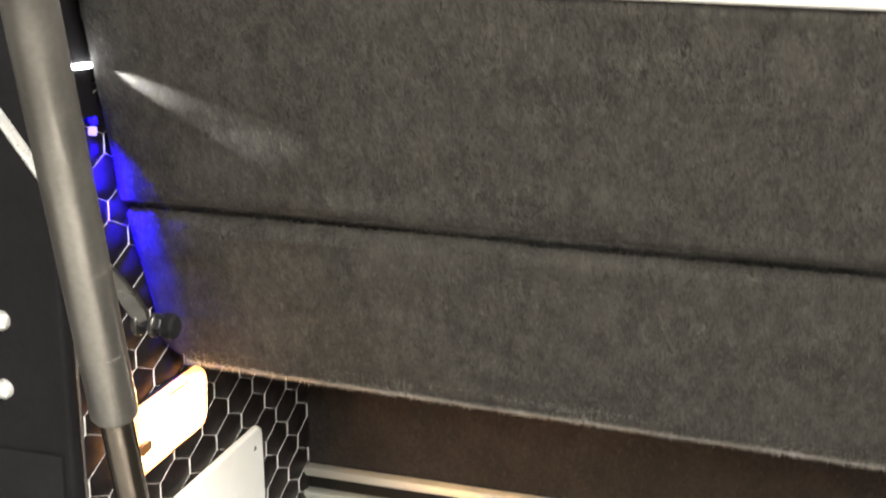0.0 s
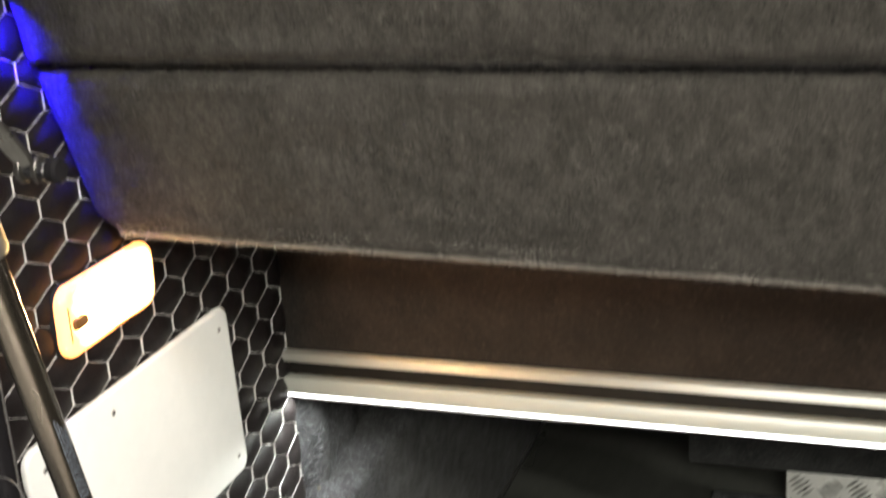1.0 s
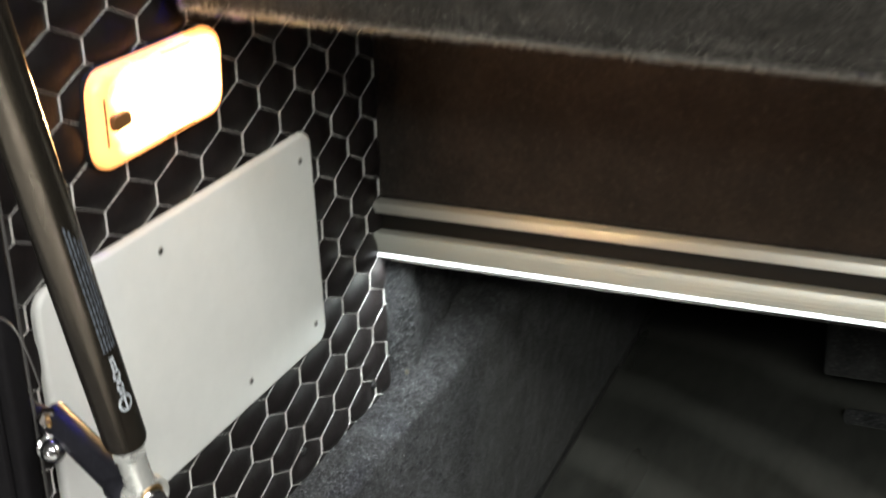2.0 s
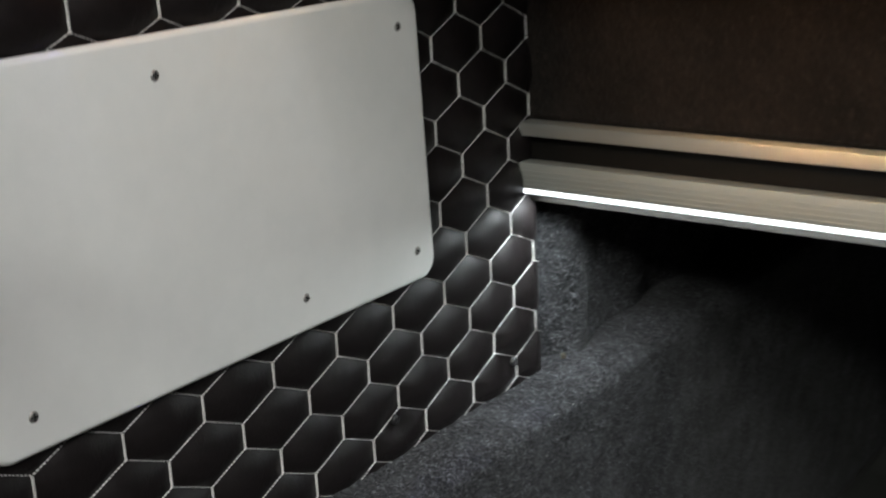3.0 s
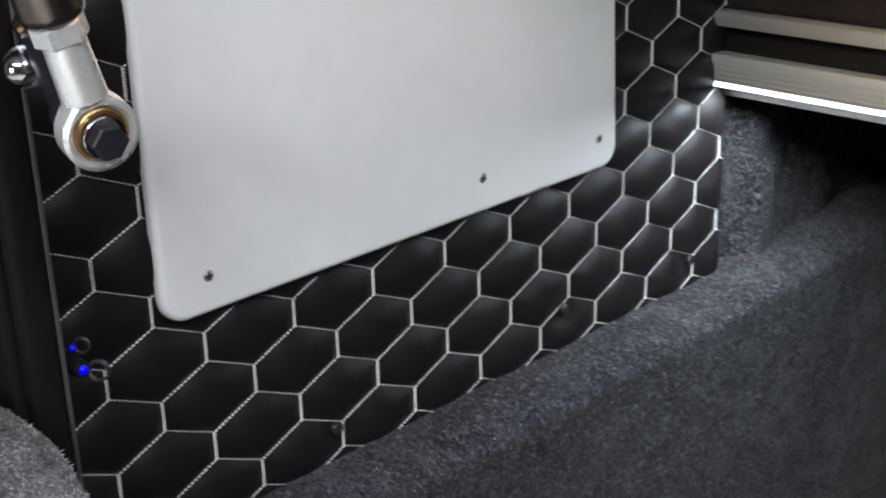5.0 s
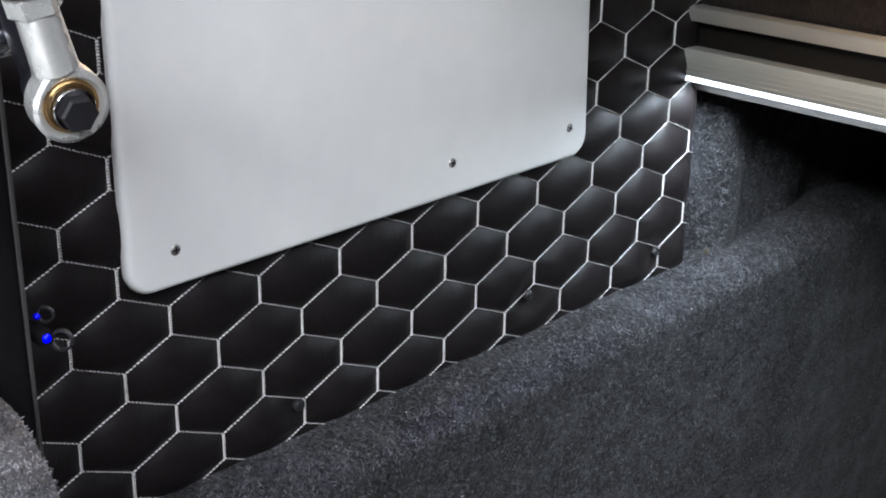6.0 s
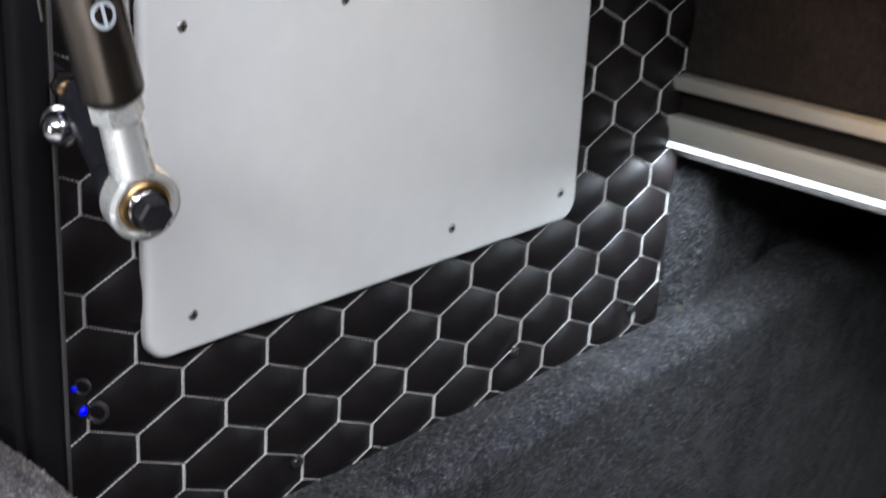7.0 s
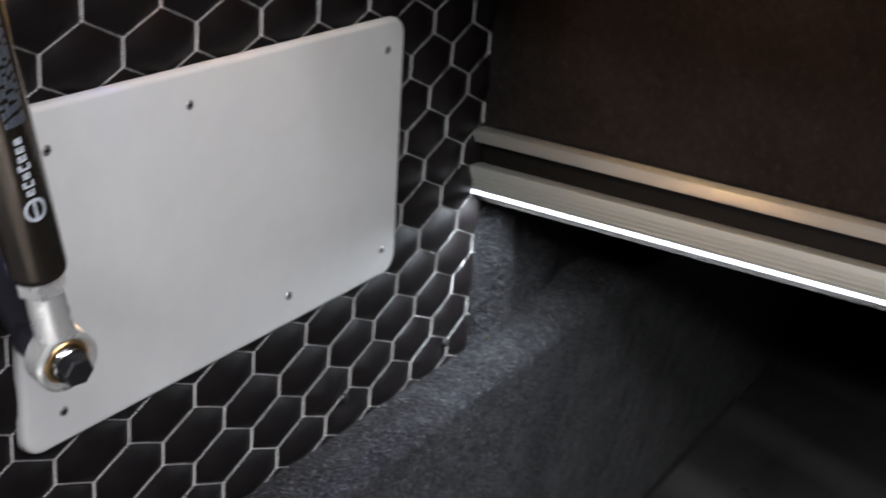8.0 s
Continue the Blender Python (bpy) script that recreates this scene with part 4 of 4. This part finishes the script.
tread = thing("chequer_box", (0.62, 1.08, -0.43), "bright aluminium chequer plate box standing on the floor board", "box")
under(part("body", boxed((0.442, 1.045, -0.430), (0.860, 1.250, -0.330), 0.002), TREAD), tread)
for i in range(6):
    for j in range(2):
        cx, cz = 0.463 + 0.040 * i - 0.020 * j, -0.366 - 0.040 * j
        tilt = 50 if (i + j) % 2 == 0 else -40
        for q in (-2, -1, 0, 1, 2):
            long = 0.0150 - 0.0018 * abs(q)
            bar = turned((0, 0, -long), (0, 0, long), [(0, 0.0003), (0.004, 0.0016), (long, 0.0022), (2 * long - 0.004, 0.0016), (2 * long, 0.0003)], 8)
            m = Matrix.Translation((cx, 1.0450, cz)) @ pose(0, 0, 0, 0, tilt, 0) @ Matrix.Translation((q * 0.0070, 0, 0))
            bmesh.ops.transform(bar, matrix=m, verts=bar.verts)
            for point, normal in (((0.443, 0, 0), (-1, 0, 0)), ((0, 0, -0.429), (0, 0, -1)), ((0, 0, -0.331), (0, 0, 1))):
                bmesh.ops.bisect_plane(bar, geom=list(bar.verts) + list(bar.edges) + list(bar.faces), plane_co=point, plane_no=normal, clear_outer=True)
            if len(bar.faces) < 6:
                bar.free()
            else:
                under(part("tread_bar", bar, TREAD_BAR), tread)
under(part("rivet", turned((0.475, 1.047, -0.406), (0.475, 1.04, -0.406), [(0, 0.0035), (0.003, 0.0035), (0.0035, 0.002)], 12), DARK), tread)
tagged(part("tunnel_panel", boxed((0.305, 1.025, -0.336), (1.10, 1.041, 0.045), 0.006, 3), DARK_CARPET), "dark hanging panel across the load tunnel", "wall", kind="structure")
tagged(part("tunnel_trim", boxed((0.33, 1.075, -0.430), (1.10, 1.09, -0.408), 0.008, 3), CARPET), "low carpeted step across the load tunnel's floor", "trim", kind="structure")

# unseen white block added below the opening, mirrored as the strut's bright streak
tagged(part("streak_reflector", boxed((-0.35, -0.66, -0.62), (0.55, -0.24, -0.10), 0.03, 4), GLOSS_PAINT), "unseen white reflector block added below the opening", "bumper", kind="structure")

# ---------------------------------------------------------------- garage around the car

tagged(part("garage_floor", boxed((-3.0, -4.5, -1.00), (4.0, 3.0, -0.95)), CONCRETE), "grey concrete garage floor", "floor", kind="structure")
tagged(part("garage_ceiling", boxed((-3.0, -4.5, 2.05), (4.0, 3.0, 2.10)), GARAGE), "plain garage ceiling", "ceiling", kind="structure")
tagged(part("garage_wall_rear", boxed((-3.0, -4.55, -1.0), (4.0, -4.5, 2.1)), GARAGE), "plain garage wall", "wall", kind="structure")
tagged(part("garage_wall_left", boxed((-3.05, -4.5, -1.0), (-3.0, 3.0, 2.1)), GARAGE), "plain garage wall", "wall", kind="structure")
tagged(part("garage_wall_right", boxed((4.0, -4.5, -1.0), (4.05, 3.0, 2.1)), GARAGE), "plain garage wall", "wall", kind="structure")
tagged(part("garage_wall_front", boxed((-3.0, 3.0, -1.0), (4.0, 3.05, 2.1)), GARAGE), "plain garage wall", "wall", kind="structure")

# ---------------------------------------------------------------- quilting: cells and stitches

WIDE, PITCH, SEAM = 0.05, 0.02456, 0.01355


def cell_points(scale, per_edge=2):
    h, w = SEAM / 2, WIDE / 2
    corners = [(w, -h), (w, h), (0, PITCH - h), (-w, h), (-w, -h), (0, -PITCH + h)]
    out = []
    for k in range(6):
        a, b = Vector(corners[k]), Vector(corners[(k + 1) % 6])
        out += [a.lerp(b, s / per_edge) * scale for s in range(per_edge)]
    return out


def cell_mesh(per_edge=2, steps=(1.0, 0.955, 0.86, 0.68, 0.38)):
    bm = bmesh.new()
    rings, n = [], 6 * per_edge
    for s in steps:
        rings.append([bm.verts.new((0.0046 * (1 - s ** 2.6), *p)) for p in cell_points(s, per_edge)])
    tip = bm.verts.new((0.0046, 0, 0))
    for a, b in zip(rings, rings[1:]):
        for k in range(n):
            bm.faces.new((a[k], a[(k + 1) % n], b[(k + 1) % n], b[k]))
    for k in range(n):
        bm.faces.new((rings[-1][k], rings[-1][(k + 1) % n], tip))
    return bm


FASTENERS = ((0.0705, -0.0687), (0.2450, -0.0616), (0.3710, -0.0690))
FASTENER = material("fastener_plastic", (0.014, 0.014, 0.015), 0.22, second=(0.03, 0.03, 0.032), scale=200)


WHOLE = mesh_of(cell_mesh(), "quilt_cell", VINYL, angle=180)
stitches, ROWS = [], range(-21, 5)
for r in ROWS:
    z = -r * PITCH
    for c in range(-3, 8):
        y = (c + (0.5 if r % 2 == 0 else 1.0)) * WIDE
        if y - WIDE / 2 > WALL_END - 0.002 or y + WIDE / 2 < -0.12:
            continue
        clipped = y + WIDE / 2 > WALL_END or z - PITCH < WALL_FOOT or z + PITCH > WALL_TOP
        if z - SEAM / 2 > WALL_TOP or z + PITCH - SEAM / 2 < WALL_FOOT + 0.001:
            continue
        pinned = [(fy - y, fz - z) for fy, fz in FASTENERS if math.hypot(fy - y, fz - z) < 0.034]
        if clipped or pinned:
            bm = cell_mesh(6, (1.0, 0.97, 0.93, 0.86, 0.77, 0.66, 0.54, 0.41, 0.28, 0.14)) if pinned else cell_mesh()
            for v in bm.verts:
                # drawn in round a push fastener
                for fy, fz in pinned:
                    v.co.x -= 0.0045 * math.exp(-(math.hypot(v.co.y - fy, v.co.z - fz) / 0.0115) ** 2) * min(1.0, v.co.x / 0.0042)
            for point, normal in (((0, WALL_END - y, 0), (0, 1, 0)), ((0, 0, WALL_FOOT - z), (0, 0, -1)), ((0, 0, WALL_TOP - z), (0, 0, 1))):
                bmesh.ops.bisect_plane(bm, geom=list(bm.verts) + list(bm.edges) + list(bm.faces), plane_co=point, plane_no=normal, clear_outer=True)
            if y + WIDE / 2 > WALL_END:
                # pulled flat where the vinyl turns round the panel's end
                for back in (0.0025, 0.006, 0.010):
                    bmesh.ops.bisect_plane(bm, geom=list(bm.verts) + list(bm.edges) + list(bm.faces), plane_co=(0, WALL_END - y - back, 0), plane_no=(0, 1, 0))
                for v in bm.verts:
                    v.co.x *= min(1.0, max(0.0, (WALL_END - y - v.co.y) / 0.010)) ** 0.7
            if z - PITCH < WALL_FOOT:
                for up in (0.002, 0.005, 0.009):
                    bmesh.ops.bisect_plane(bm, geom=list(bm.verts) + list(bm.edges) + list(bm.faces), plane_co=(0, 0, WALL_FOOT - z + up), plane_no=(0, 0, 1))
                for v in bm.verts:
                    v.co.x *= min(1.0, max(0.0, (v.co.z + z - WALL_FOOT) / 0.009)) ** 0.6
            me = mesh_of(bm, "quilt_cell", VINYL, angle=180)
        else:
            me = WHOLE
        cell = new("quilt_cell", me)
        cell.parent = wall_left
        cell.location = (0, y, z)
        h, w = SEAM / 2, WIDE / 2
        stitches += [((y + w, z - h), (y + w, z + h), True), ((y, z + PITCH - h), (y + w, z + h), False), ((y, z + PITCH - h), (y - w, z + h), False)]

verts, faces = [], []
rng = random.Random(7)


def dash(a, b, half, x=0.0005):
    """One stitch: a short raised spindle."""
    a, b = Vector((x, *a)), Vector((x, *b))
    d = b - a
    n = Vector((0, -d.z, d.y)).normalized() * half
    up = Vector((0.0008, 0, 0))
    base = len(verts)
    verts.extend([a, a + d * 0.25 + n, a + d * 0.75 + n, b, a + d * 0.75 - n, a + d * 0.25 - n, a + d * 0.25 + up, a + d * 0.75 + up])
    for f in ((0, 6, 1), (1, 6, 7, 2), (2, 7, 3), (3, 7, 4), (4, 7, 6, 5), (5, 6, 0)):
        faces.append([base + k for k in f])


for a, b, upright in stitches:
    a, b = Vector(a), Vector(b)
    d = b - a
    side = Vector((-d.y, d.x)).normalized()
    count = 10 if upright else 13
    for k in range(count):
        p, q = a + d * (k / count), a + d * ((k + (0.90 if upright else rng.uniform(0.86, 0.98))) / count)
        if max(p.x, q.x) > WALL_END or min(p.y, q.y) < WALL_FOOT or max(p.y, q.y) > WALL_TOP:
            continue
        jog = rng.uniform(-0.00012, 0.00012)
        if upright:
            for sgn in (-1, 1):
                off = side * sgn * 0.00064
                dash(p + off * 1.25 + side * jog, q + off * 0.05, 0.00032)
        else:
            dash(p + side * (0.00020 + jog), q - side * 0.00020, 0.00027)
me = bpy.data.meshes.new("stitching")
me.from_pydata([tuple(v) for v in verts], [], faces)
me.materials.append(THREAD)
stitching = new("stitching", me)
stitching.parent = wall_left
tagged(stitching, "white double stitching", kind="stuff")

# push fasteners along the quilted panel's foot
for y, z in FASTENERS:
    fastener = part("push_fastener", turned((0.0005, y, z), (0.01, y, z), [(0, 0.0036), (0.0014, 0.0036), (0.0024, 0.0028), (0.0027, 0.0014), (0.0018, 0.0010)], 20), FASTENER)
    tagged(fastener, "black plastic push fastener in the quilted panel", "fastener", "fasteners along the panel's foot")

# lint caught on the carpet ledge
ledge = ledge_rows()


def lint_place(rng):
    j, k = rng.randrange(14, 72), rng.randrange(6, 16)
    return Vector(ledge[j][k]) + Vector((0.0012, 0, 0.0012)), Vector((rng.uniform(-1, 1), rng.uniform(-1, 1), rng.uniform(-0.3, 0.3))).normalized()


fuzz(46, 31, lint_place, 0.0026, THREAD, "lint", "pale specks of lint", carpet_side)

# a bead of dried glue at the carpet's edge
bead = bmesh.new()
bmesh.ops.create_icosphere(bead, subdivisions=2, radius=0.0019)
for v in bead.verts:
    v.co *= 1 + 0.35 * noise.noise(v.co * 400)
    v.co.z *= 1.3
bmesh.ops.translate(bead, vec=(0.0100, 0.4185, -0.0790), verts=bead.verts)
tagged(part("glue_bead", bead, GLUE, angle=180), "small bead of dried yellow glue in the carpet's corner", "glue")
